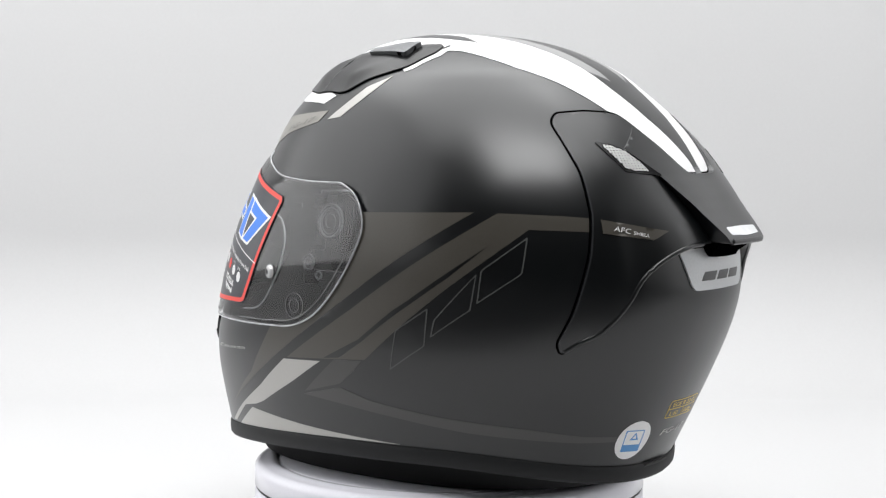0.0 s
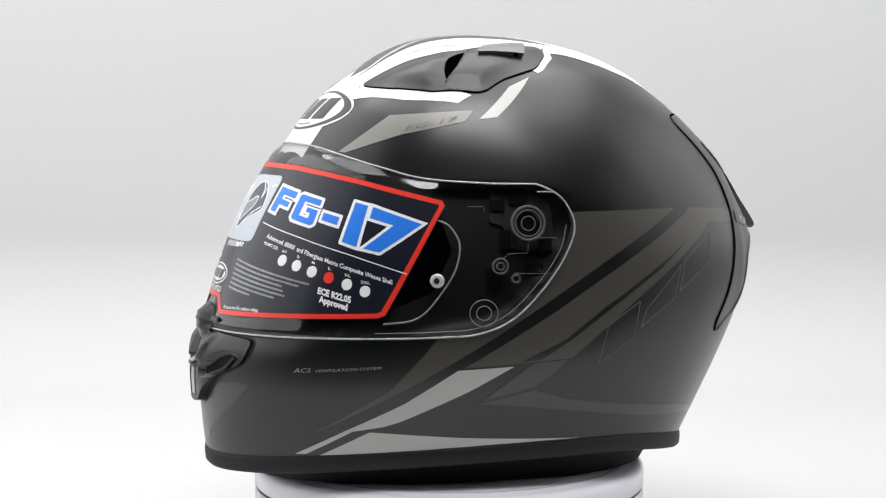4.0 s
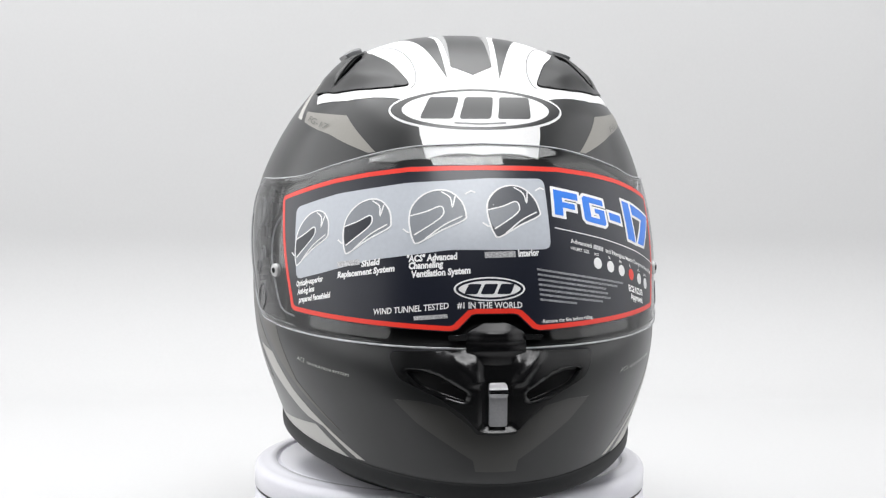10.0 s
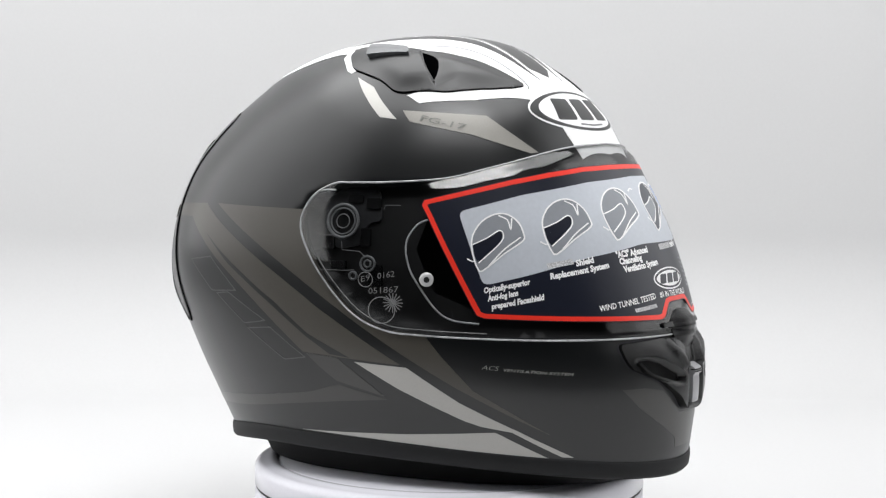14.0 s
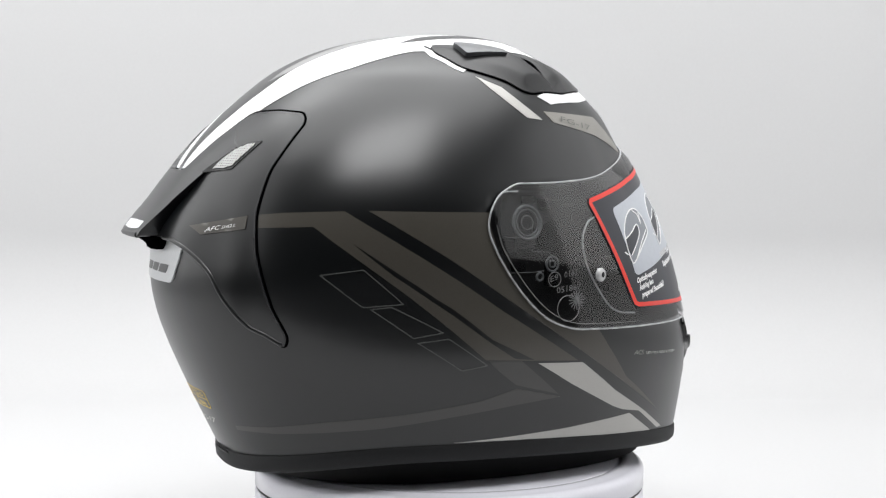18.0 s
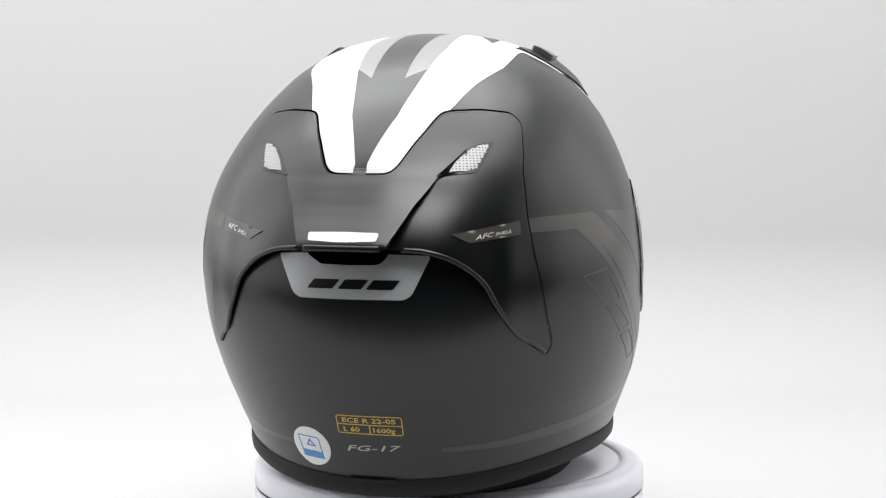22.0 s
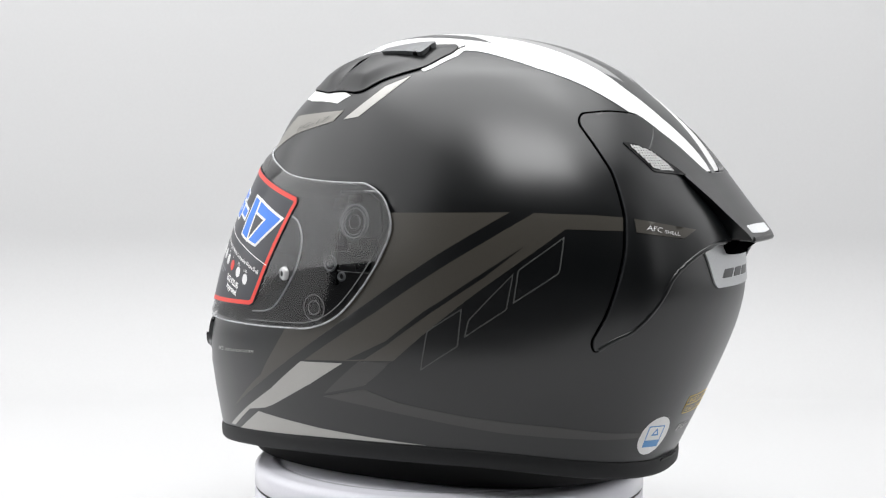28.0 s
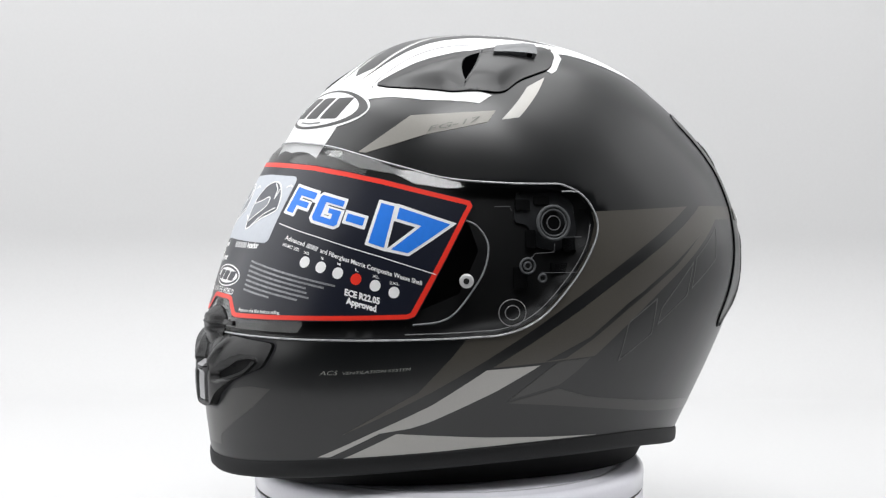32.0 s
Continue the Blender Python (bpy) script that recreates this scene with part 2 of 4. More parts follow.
def sheet(loops, step, lines=()):
    """Triangles that fill closed flat outlines (the inner ones are holes); lines: open lines that edges must follow."""
    loops = [cut_fine([tuple(p) for p in q], step) for q in loops]
    pts, edges = [], []
    for q in loops:
        k = len(pts)
        pts += q
        edges += [(k + i, k + (i + 1) % len(q)) for i in range(len(q))]
    for q in lines:
        q = cut_fine(list(q), step)[: -max(1, int(math.ceil(math.hypot(q[-1][0] - q[0][0], q[-1][1] - q[0][1]) / step)))] + [q[-1]]
        k = len(pts)
        pts += q
        edges += [(k + i, k + i + 1) for i in range(len(q) - 1)]
    fixed = np.array(pts)
    lo, hi = fixed.min(0), fixed.max(0)
    taken = set()
    for x, y in (fixed - lo) / step:
        taken.add((math.floor(x), math.floor(y)))
    nx, ny = (int(n) for n in np.ceil((hi - lo) / step))
    cells = [(i, j) for i in range(nx) for j in range(ny) if (i, j) not in taken]
    if cells:
        spots = lo + (np.array(cells) + 0.5) * step
        pts += [tuple(p) for p in spots[inside_all(spots, loops)]]
    got = delaunay_2d_cdt([Vector(p) for p in pts], edges, [], 0, 1e-7)
    v = [tuple(p) for p in got[0]]
    tri = np.array([tuple(t) for t in got[2]])
    mid = np.array(v)[tri].mean(axis=1)
    return v, [tuple(int(i) for i in t) for t in tri[inside_all(mid, loops)]]


def cover(loops, lift=0.0004, step=0.006, where=ring_hit, tree=None, deep=None, radial=False, lines=()):
    """A mesh that lies over the helmet within flat outlines, raised by lift (a number or a function of the flat place);
    deep: its edge turns down to this height."""
    tree = tree or FORM_TREE
    flat, f = sheet(loops, step, lines)
    v, n, low = [], [], []
    for a, b in flat:
        hit = where(a, b, tree)
        if hit[0] is None:
            hit = (Vector((0, 0, 0.3)), Vector((0, 0, 1)), 0)
        normal = smooth_normal(hit, tree) or hit[1]
        if normal.dot(hit[1]) < 0:
            normal = -normal
        way = outward(hit[0]) if radial else normal
        h = lift(a, b) if callable(lift) else lift
        v.append(hit[0] + way * h)
        low.append(hit[0] + way * (deep if deep is not None else 0))
        n.append(normal)
    # turn all faces outwards
    fixed = []
    for t in f:
        m = (v[t[1]] - v[t[0]]).cross(v[t[2]] - v[t[0]])
        fixed.append(t if m.dot(n[t[0]]) >= 0 else (t[0], t[2], t[1]))
    f = fixed
    if deep is not None:
        seen = {}
        for t in f:
            for i in range(3):
                e = (t[i], t[(i + 1) % 3])
                if (e[1], e[0]) in seen:
                    del seen[(e[1], e[0])]
                else:
                    seen[e] = True
        again, rim = {}, []
        for a, b in seen:
            for i in (a, b):
                if i not in again:
                    again[i] = len(v)
                    v += [v[i].copy(), low[i]]
                    n += [Vector(), Vector()]
            rim.append((again[a] + 1, again[b] + 1, again[b], again[a]))
            m = (v[b] - v[a]).cross(low[a] - v[a])
            for k in (again[a], again[a] + 1, again[b], again[b] + 1):
                n[k] -= m
        n = [q.normalized() for q in n]
        f = f + rim
    return v, f, (n if any(known[0] is tree for known in SMOOTH_TREES) and not callable(lift) else None)


# layers of paint and print lie this much closer than their order numbers say
THIN = 0.32


def lay(name, loops, material, parent, label="", **how):
    if "deep" not in how and not callable(how.get("lift", 0.0004)):
        how["lift"] = how.get("lift", 0.0004) * THIN
        how["deep"] = -0.0001
    v, f, n = cover(loops, **how)
    me = mesh_of(name, v, f)
    if n:
        me.normals_split_custom_set_from_vertices([tuple(q) for q in n])
    return part(name, me, material, parent, label)


def both(points, sign):
    return [(sign * a, b) for a, b in points]


def around(points):
    """From degrees and heights to the flat map."""
    return [(deg(a), z) for a, z in points]


def mirrored(half):
    """A closed outline from its half with a >= 0, listed from one end on the middle line to the other."""
    return list(half) + [(-a, b) for a, b in reversed(half) if abs(a) > 1e-9]


def rounded(points, r=0.003, steps=4):
    """Corners of a flat outline cut round."""
    out, n = [], len(points)
    for i in range(n):
        a, b, c = (np.array(points[(i + k) % n], float) for k in (-1, 0, 1))
        u, w = a - b, c - b
        lu, lw = np.linalg.norm(u), np.linalg.norm(w)
        q = min(r, 0.45 * lu, 0.45 * lw)
        p0, p1 = b + u / lu * q, b + w / lw * q
        for k in range(steps + 1):
            t = k / steps
            out.append(tuple((1 - t) ** 2 * p0 + 2 * t * (1 - t) * b + t * t * p1))
    return out


def grown(loop, d):
    """The outline moved outwards by d (inwards if negative)."""
    p = [np.array(q, float) for q in loop]
    area = sum(a[0] * b[1] - b[0] * a[1] for a, b in zip(p, p[1:] + p[:1]))
    s, out, n = (1 if area > 0 else -1), [], len(p)
    for i in range(n):
        a, b, c = p[i - 1], p[i], p[(i + 1) % n]
        e, g = b - a, c - b
        e, g = e / (np.linalg.norm(e) + 1e-12), g / (np.linalg.norm(g) + 1e-12)
        ne, ng = np.array([e[1], -e[0]]) * s, np.array([g[1], -g[0]]) * s
        m = ne + ng
        m = m / max(0.35, m @ m) * 2
        out.append(tuple(b + m * d))
    return out


def ellipse(cx, cy, rx, ry, n=48, tilt=0.0):
    c, s = math.cos(tilt), math.sin(tilt)
    pts = [(rx * math.cos(2 * math.pi * k / n), ry * math.sin(2 * math.pi * k / n)) for k in range(n)]
    return [(cx + x * c - y * s, cy + x * s + y * c) for x, y in pts]


def stroke(points, w):
    """A thin closed outline round an open line."""
    p = [np.array(q, float) for q in points]
    left, right = [], []
    for i in range(len(p)):
        d = p[min(i + 1, len(p) - 1)] - p[max(i - 1, 0)]
        d = d / np.linalg.norm(d)
        n = np.array([-d[1], d[0]]) * w / 2
        left.append(tuple(p[i] + n))
        right.append(tuple(p[i] - n))
    return left + right[::-1]


def letters(words, fat=0.0):
    """Flat triangles of words in the built-in font, 1 wide, with the height of its capitals."""
    bounds = None
    for weight in (0.0, fat):
        cu = bpy.data.curves.new("letters", "FONT")
        cu.body, cu.size, cu.offset, cu.resolution_u = words, 1.0, weight, 2
        ob = bpy.data.objects.new("letters", cu)
        me = bpy.data.meshes.new_from_object(ob)
        v = [tuple(q.co)[:2] for q in me.vertices]
        f = [tuple(q.vertices) for q in me.polygons]
        bpy.data.objects.remove(ob)
        bpy.data.curves.remove(cu)
        bpy.data.meshes.remove(me)
        bounds = bounds or (min(q[0] for q in v), max(q[0] for q in v))
    x0, x1 = bounds
    return [((x - x0) / (x1 - x0), y / 0.73) for x, y in v], f


def write(name, words, start, end, height, material, parent, tree=None, lift=0.0008, lean=0.0, fat=0.0, label="", where=ring_hit, bend=0.0):
    """Words that run from start to end (flat map) on the helmet."""
    tree = tree or FORM_TREE
    flat, f = letters(words, fat)
    s, e = np.array(start), np.array(end)
    v = []
    for x, y in flat:
        q = s + (e - s) * x + (0, height * y + bend * 4 * x * (1 - x))
        side = math.copysign(1, e[0] - s[0])
        hit = where(q[0] + lean * height * y * side, q[1], tree)
        v.append(hit[0] + hit[1] * lift * THIN)
    me = mesh_of(name, v, f, False)
    m = me.polygons[0].normal.dot(hit[1])
    if m < 0:
        me.flip_normals()
    return part(name, me, material, parent, label)


# ---- the helmet ----
HELMET = new("motorcycle_helmet")
tagged(HELMET, "matt black full-face helmet with grey, silver and white stripes, on turntable", "helmet")

EYE_PORT = around(mirrored([(0, 0.2520), (30, 0.2485), (50, 0.2395), (60, 0.228), (64, 0.206), (59, 0.179), (48, 0.168), (20, 0.1645), (0, 0.1640)]))


def flat_of(p):
    return (math.atan2(p.x, p.y - MID[1]) * ROUND, p.z)


VISOR_HALF = [(0, 0.2662), (20, 0.2636), (41, 0.2532), (54, 0.2465), (70, 0.2440), (80, 0.2436), (85.3, 0.2428), (91.0, 0.2353), (93.8, 0.2207), (91.6, 0.2052), (86.0, 0.1861), (78.2, 0.1685), (69.6, 0.1600), (60, 0.1580), (39.5, 0.1565), (20, 0.1556), (0, 0.1552)]
HALF_LINE = curve_through(VISOR_HALF, 6)


def recess(p):
    """How deep the shell lies back under the sides of the visor."""
    u, z = flat_of(p)
    a = abs(math.degrees(u / ROUND))
    if not (48 < a < 94 and 0.157 < z < 0.245):
        return 0.0
    q = (abs(u), z)
    if not inside(q, [[(deg(b), c) for b, c in HALF_LINE]]):
        return 0.0
    edge = min(math.hypot(deg(b) - q[0], c - z) for b, c in HALF_LINE)
    return 0.0075 * soft(edge, 0.0008, 0.0060) * soft(a, 50, 62)


def soft(x, a, b):
    t = min(1.0, max(0.0, (x - a) / (b - a)))
    return t * t * (3 - 2 * t)


def shell():
    global RECESS_TREE
    hollow = [p - outward(p) * recess(p) for p in SV]
    RECESS_TREE = BVHTree.FromPolygons(hollow, SF)
    keep = []
    for face in SF:
        c = sum((SV[i] for i in face), Vector()) / len(face)
        if not (c.y > 0 and 0.16 < c.z < 0.256 and inside(flat_of(c), [EYE_PORT])):
            keep.append(face)
    return part("shell", mesh_of("shell", hollow, keep), BLACK, HELMET, "matt black shell")


def lining():
    v = [p - outward(p) * (0.018 if p.z < 0.32 else 0.004) - Vector((0, 0, 0.012 if p.z > 0.27 else 0.0)) for p in SV]
    keep = []
    for face in SF:
        c = sum((SV[i] for i in face), Vector()) / len(face)
        if not (c.y > 0 and 0.17 < c.z < 0.25 and inside(flat_of(c), [grown(EYE_PORT, -0.004)])):
            keep.append(face)
    part("lining", mesh_of("lining", v, keep), LINER, HELMET, "black cloth lining")
    rows = [(-0.005, -0.004), (-0.018, -0.006), (-0.024, None), (-0.034, None), (-0.045, 0.0), (-0.060, 0.030)]
    v = []
    for off, dz in rows:
        for k in range(NA):
            p = form_point(DENSE[10], 2 * math.pi * k / NA)
            # the pads rest on the table
            q = p + outward(p) * off
            v.append(Vector((q.x, q.y, 0.0668 if dz is None else p.z + dz)))
    f = [(i * NA + k, i * NA + (k + 1) % NA, (i + 1) * NA + (k + 1) % NA, (i + 1) * NA + k) for i in range(len(rows) - 1) for k in range(NA)]
    part("neck_roll", mesh_of("neck_roll", v, f), LINER, HELMET, "black padded neck roll")


def rim():
    rows = [(-0.002, 0.0006), (0.0005, 0.0004), (0.0010, -0.0005), (0.0011, -0.0040), (0.0006, -0.0078), (-0.0012, -0.0096), (-0.0050, -0.0104), (-0.0110, -0.0104), (-0.0140, -0.003)]
    v = []
    for off, dz in rows:
        for k in range(NA):
            a = 2 * math.pi * k / NA
            p = form_point(DENSE[10], a)
            v.append(p + outward(p) * off + Vector((0, 0, dz)))
    f = [(i * NA + (k + 1) % NA, i * NA + k, (i + 1) * NA + k, (i + 1) * NA + (k + 1) % NA)[::-1] for i in range(len(rows) - 1) for k in range(NA)]
    part("rim_trim", mesh_of("rim_trim", v, f), RUBBER, HELMET, "black rubber rim trim")
    lay("rim_joint", [rounded([(deg(180 - 6.4), 0.0800), (deg(180 + 6.4), 0.0800), (deg(180 + 5.6), 0.0712), (deg(180 - 5.6), 0.0712)], 0.002)],
        RUBBER, HELMET, lift=0.0022, deep=-0.002, step=0.004, tree=RIM_TREE, radial=True)


RIM_TREE = BVHTree.FromPolygons(*form_mesh(DENSE))
shell()
lining()
rim()


DARK_GAP = surface("dark_gap", (0.001, 0.001, 0.0012), 0.95, 0.0, 0.1, 300, specular=0.0)
# lighter than the lacquer: an edge highlight put into the colour
EDGE = surface("black_edge_glint", (0.030, 0.031, 0.033), 0.28, 0.0, 0.25, 200)


# rear cowl with a spoiler's tongue
V_EDGE = [(5.2, 0.2497), (6.6, 0.2509), (8.0, 0.2545), (9.2, 0.2595), (11.0, 0.2663), (12.6, 0.2710)]
COWL_HALF = [(0, 0.2495)] + V_EDGE + [(15.1, 0.2785), (16.9, 0.2826), (19.5, 0.2838), (27, 0.2845), (35.4, 0.2830), (37.4, 0.278), (36.0, 0.268), (33.9, 0.251), (33.4, 0.228), (34.4, 0.207),
             (37.6, 0.1738), (40.0, 0.1585), (39.0, 0.1522), (35.6, 0.1580), (31.7, 0.1637), (27.3, 0.1787), (24.3, 0.1929), (19.1, 0.2040), (14, 0.2095), (9, 0.2112), (0, 0.2112)]


def cowl_height(u, z):
    a = abs(math.degrees(u / ROUND) - 180)
    return 0.0010 + 0.0055 * soft(z, 0.245, 0.208) * soft(a, 27, 14) + 0.0012 * soft(a, 34, 28) * soft(z, 0.25, 0.19)


TONGUE_HALF = [(0, 0.2497)] + [(a + 0.12, z + 0.0001) for a, z in V_EDGE] + [(14.8, 0.2765), (22.3, 0.2628), (19.5, 0.2570), (16.6, 0.2515), (11.4, 0.2336), (7.9, 0.2162), (7.2, 0.2114), (0, 0.2110)]


def tongue_height(u, z):
    a = abs(math.degrees(u / ROUND) - 180)
    rise = np.interp(z, [0.211, 0.2120, 0.2135, 0.2155, 0.2185, 0.222, 0.2275, 0.2335, 0.241, 0.249, 0.262, 0.275], [0.0192, 0.0198, 0.0198, 0.0190, 0.0171, 0.0150, 0.0117, 0.0088, 0.0061, 0.0038, 0.0022, 0.0014])
    return max(rise, cowl_height(u, z) + 0.0002) - 0.0012 * soft(a, 5, 22) * soft(z, 0.275, 0.25)


def turned(points, base=180):
    return [(deg(base + a), z) for a, z in points]


VENT_HOLE = [(27.4, 0.2658), (25.0, 0.2650), (22.1, 0.2622), (16.8, 0.2504), (23.4, 0.2522)]


def cowl():
    line = [(a, z) for a, z in COWL_HALF]
    loop = turned(mirrored(line))
    v, f, _ = cover([rounded(loop, 0.0035)], lift=cowl_height, step=0.0022, radial=True, deep=-0.001)
    part("rear_cowl", mesh_of("rear_cowl", v, f), BLACK, HELMET, "matt black rear cowl with a spoiler lip")
    tv, tf, _ = cover([rounded(turned(mirrored(TONGUE_HALF)), 0.002)], lift=tongue_height, step=0.0016, radial=True, deep=0.0)
    part("spoiler", mesh_of("spoiler", tv, tf), BLACK, HELMET, "matt black spoiler")
    global OUTER_TREE
    base = len(SV)
    OUTER_TREE = BVHTree.FromPolygons(SV + v + tv, list(SF) + [tuple(base + i for i in t) for t in f] + [tuple(base + len(v) + i for i in t) for t in tf])
    # the joint round it
    ring = rounded(loop, 0.0035)
    lay("cowl_joint", [grown(ring, 0.0008), grown(ring, -0.0003)], DARK_GAP, HELMET, "dark joint round the rear cowl", lift=0.0010, step=0.004)
    # the light that the cowl's edge catches, laid on as a lighter strip
    lay("cowl_edge", [grown(ring, -0.0001), grown(ring, -0.0009)], EDGE, HELMET, "lighter strip painted as the glint along the rear cowl's edge", lift=lambda u, z: cowl_height(u, z) + 0.0001, step=0.003, radial=True)
    for s in (-1, 1):
        hole = turned(both(VENT_HOLE, s))
        vent = lay("exhaust_vent", [rounded(grown(hole, 0.0012), 0.001)], GLOSS, HELMET, "exhaust vent with a pale wire grille", lift=0.0005, step=0.004, tree=OUTER_TREE, deep=-0.001)
        xs, zs = [p[0] for p in hole], [p[1] for p in hole]
        bars = []
        for k in range(1, 14):
            x = min(xs) + (max(xs) - min(xs)) * k / 14
            inner = [z for z in np.linspace(min(zs), max(zs), 60) if inside((x, z), [hole])]
            if len(inner) > 4:
                bars.append([(x - 0.0005, inner[0]), (x + 0.0005, inner[0]), (x + 0.0005, inner[-1]), (x - 0.0005, inner[-1])])
        for k in range(1, 11):
            z = min(zs) + (max(zs) - min(zs)) * k / 11
            inner = [x for x in np.linspace(min(xs), max(xs), 80) if inside((x, z), [hole])]
            if len(inner) > 4:
                bars.append([(inner[0], z - 0.00045), (inner[-1], z - 0.00045), (inner[-1], z + 0.00045), (inner[0], z + 0.00045)])
        v, f = [], []
        for b in bars:
            q = cover([b], lift=0.0010, step=0.003, tree=OUTER_TREE)
            f += [tuple(len(v) + i for i in t) for t in q[1]]
            v += q[0]
        part("wire_grille", mesh_of("wire_grille", v, f), PALE_WIRE, vent, "pale wire grille")


PALE_WIRE = surface("pale_wire", (0.50, 0.50, 0.49), 0.45, 0.2, 0.1, 900)
OUTER_TREE = FORM_TREE
cowl()


# vents on the brow, left and right
HOUSE = [(0.0376, 0.0704), (0.0459, 0.0483), (0.0536, 0.0323), (0.0585, 0.0128), (0.0572, -0.015), (0.0545, -0.0345), (0.0640, -0.0360), (0.0764, -0.0265), (0.0795, -0.0220),
         (0.0829, -0.0110), (0.0853, -0.0005), (0.0893, 0.0105), (0.0889, 0.0165), (0.0793, 0.0405), (0.0710, 0.0505), (0.0605, 0.0603), (0.0490, 0.0670)]


MOUTH_A, MOUTH_B = Vector((0.0600, 0.0118)), Vector((0.0800, 0.0332))


def mouth_frame(x, y):
    """Distances along the mouth of the vent and behind it."""
    way = (MOUTH_B - MOUTH_A).normalized()
    d = Vector((abs(x), y)) - MOUTH_A
    return d.dot(way), d.x * way.y - d.y * way.x


def hood_rim(along):
    """How far the hood's rim lies behind the mouth's line."""
    return 0.0022 * math.sin(math.pi * min(1.0, max(0.0, along / 0.029)))


def house_height(x, y):
    along, back = mouth_frame(x, y)
    edge = min((Vector((abs(x), y)) - Vector(p)).length for p in HOUSE_LINE)
    plate = 0.0012 + 0.0026 * soft(back, 0.040, 0.004) * soft(edge, 0.0, 0.009)
    gap = back - hood_rim(along)
    arch = max(0.0, math.sin(math.pi * min(1.0, max(0.0, (along + 0.0005) / 0.030)))) ** 0.5
    dome = 0.0012 + 0.0026 * soft(gap, -0.055, -0.010) * soft(edge, 0.0, 0.010)
    trough = dome - (dome - 0.0002) * arch * soft(gap, -0.0165, -0.0010)
    return trough if gap < 0 else plate


HOUSE_LINE = [tuple(p) for p in curve_through(HOUSE, 28, True)]


def round_bar(points, radius, n=6):
    """A thin round bar along points."""
    p = [Vector(q) for q in points]
    v, f = [], []
    for i, q in enumerate(p):
        d = (p[min(i + 1, len(p) - 1)] - p[max(i - 1, 0)]).normalized()
        a = d.orthogonal().normalized()
        if i and a.dot(last) < 0:
            a = -a
        last = a
        b = d.cross(a)
        v += [q + (a * math.cos(2 * math.pi * k / n) + b * math.sin(2 * math.pi * k / n)) * radius for k in range(n)]
    f = [(i * n + k, i * n + (k + 1) % n, (i + 1) * n + (k + 1) % n, (i + 1) * n + k) for i in range(len(p) - 1) for k in range(n)]
    return v, f + [tuple(range(n))[::-1], tuple(range(len(v) - n, len(v)))]


def brow_vents():
    for s in (-1, 1):
        loop = rounded(both(HOUSE, s), 0.004)
        way = (MOUTH_B - MOUTH_A).normalized()
        side = Vector((way.y, -way.x))
        at = lambda along, back: (lambda q: (s * q.x, q.y))(MOUTH_A + way * along + side * back)
        span = np.linspace(-0.0008, 0.0296, 40)
        rims = [[at(a, hood_rim(a) + d) for a in span] for d in (-0.0004, 0.0004)]
        v, f, _ = cover([loop], lift=house_height, step=0.0011, where=top_hit, deep=-0.001, lines=rims)
        vent = part("brow_vent", mesh_of("brow_vent", v, f), PLASTIC, HELMET, "black brow vent with a slider")
        tree = BVHTree.FromPolygons(v, f)
        # shade of the deep mouth, painted as a dark patch over the shallow trough
        inner = np.linspace(0.0030, 0.0262, 16)
        hole = [at(a, hood_rim(a) - 0.0001) for a in inner] + [at(a, hood_rim(a) - 0.0008 - 0.0072 * max(0.0, math.sin(math.pi * (a - 0.0030) / 0.0232)) ** 0.8) for a in inner[::-1]]
        lay("mouth", [hole], DARK_GAP, vent, "dark patch painted as the shade in the vent mouth", lift=0.0005, step=0.0010, where=top_hit, tree=tree)
        lip = [hit[0] for hit in (top_hit(*at(a, hood_rim(a) + 0.0006), tree) for a in np.linspace(0.0005, 0.0285, 26)) if hit[0]]
        part("hood_lip", mesh_of("hood_lip", *round_bar(lip, 0.0007)), PLASTIC, vent, "rounded lip of the vent hood")
        knob = both([(0.0606, 0.0022), (0.0704, 0.0092), (0.0722, -0.0188), (0.0612, -0.0232)], s)
        rise = lambda x, y: 0.0019 + 0.0012 * soft(y, 0.006, -0.020)
        slider = lay("slider", [rounded(knob, 0.0016)], SLIDER, vent, "grey raised slider", lift=rise, step=0.0016, where=top_hit, tree=tree, deep=0.0)
        seam = [tuple(p) for p in curve_through(both([(0.0500, 0.0150), (0.0443, 0.0256), (0.0358, 0.0477), (0.0336, 0.0616), (0.0350, 0.0700), (0.0376, 0.0722)], s), 4)]
        lay("plate_seam", [stroke(seam, 0.0006)], SLIDER, vent, "fine seam round the vent plate", lift=0.0014, step=0.003, where=top_hit)
        lay("vent_joint", [grown(loop, 0.0004), grown(loop, -0.0003)], DARK_GAP, vent, lift=0.0012, step=0.003, where=top_hit)
        parting = both([(0.0545, -0.0382), (0.0636, -0.0338), (0.0705, -0.0290), (0.0765, -0.0230), (0.0800, -0.0175)], s)
        lay("parting_line", [stroke([tuple(p) for p in curve_through(parting, 4)], 0.0011)], PLASTIC, vent, "dark line between two white strips", lift=0.0022, step=0.003, where=top_hit)


SLIDER = surface("grey_slider_plastic", (0.15, 0.155, 0.16), 0.3, 0.1, 0.06, 600, 0.05)
brow_vents()


def spoiler_lip():
    line = []
    for a in np.linspace(-6.4, 6.4, 25):
        u = deg(180 + a)
        hit = ring_hit(u, 0.2124, FORM_TREE)[0]
        line.append(hit + outward(hit) * (tongue_height(u, 0.2124) - 0.0012))
    part("spoiler_lip", mesh_of("spoiler_lip", *round_bar(line, 0.0018, 12)), PLASTIC, HELMET, "rounded black lip of the spoiler")


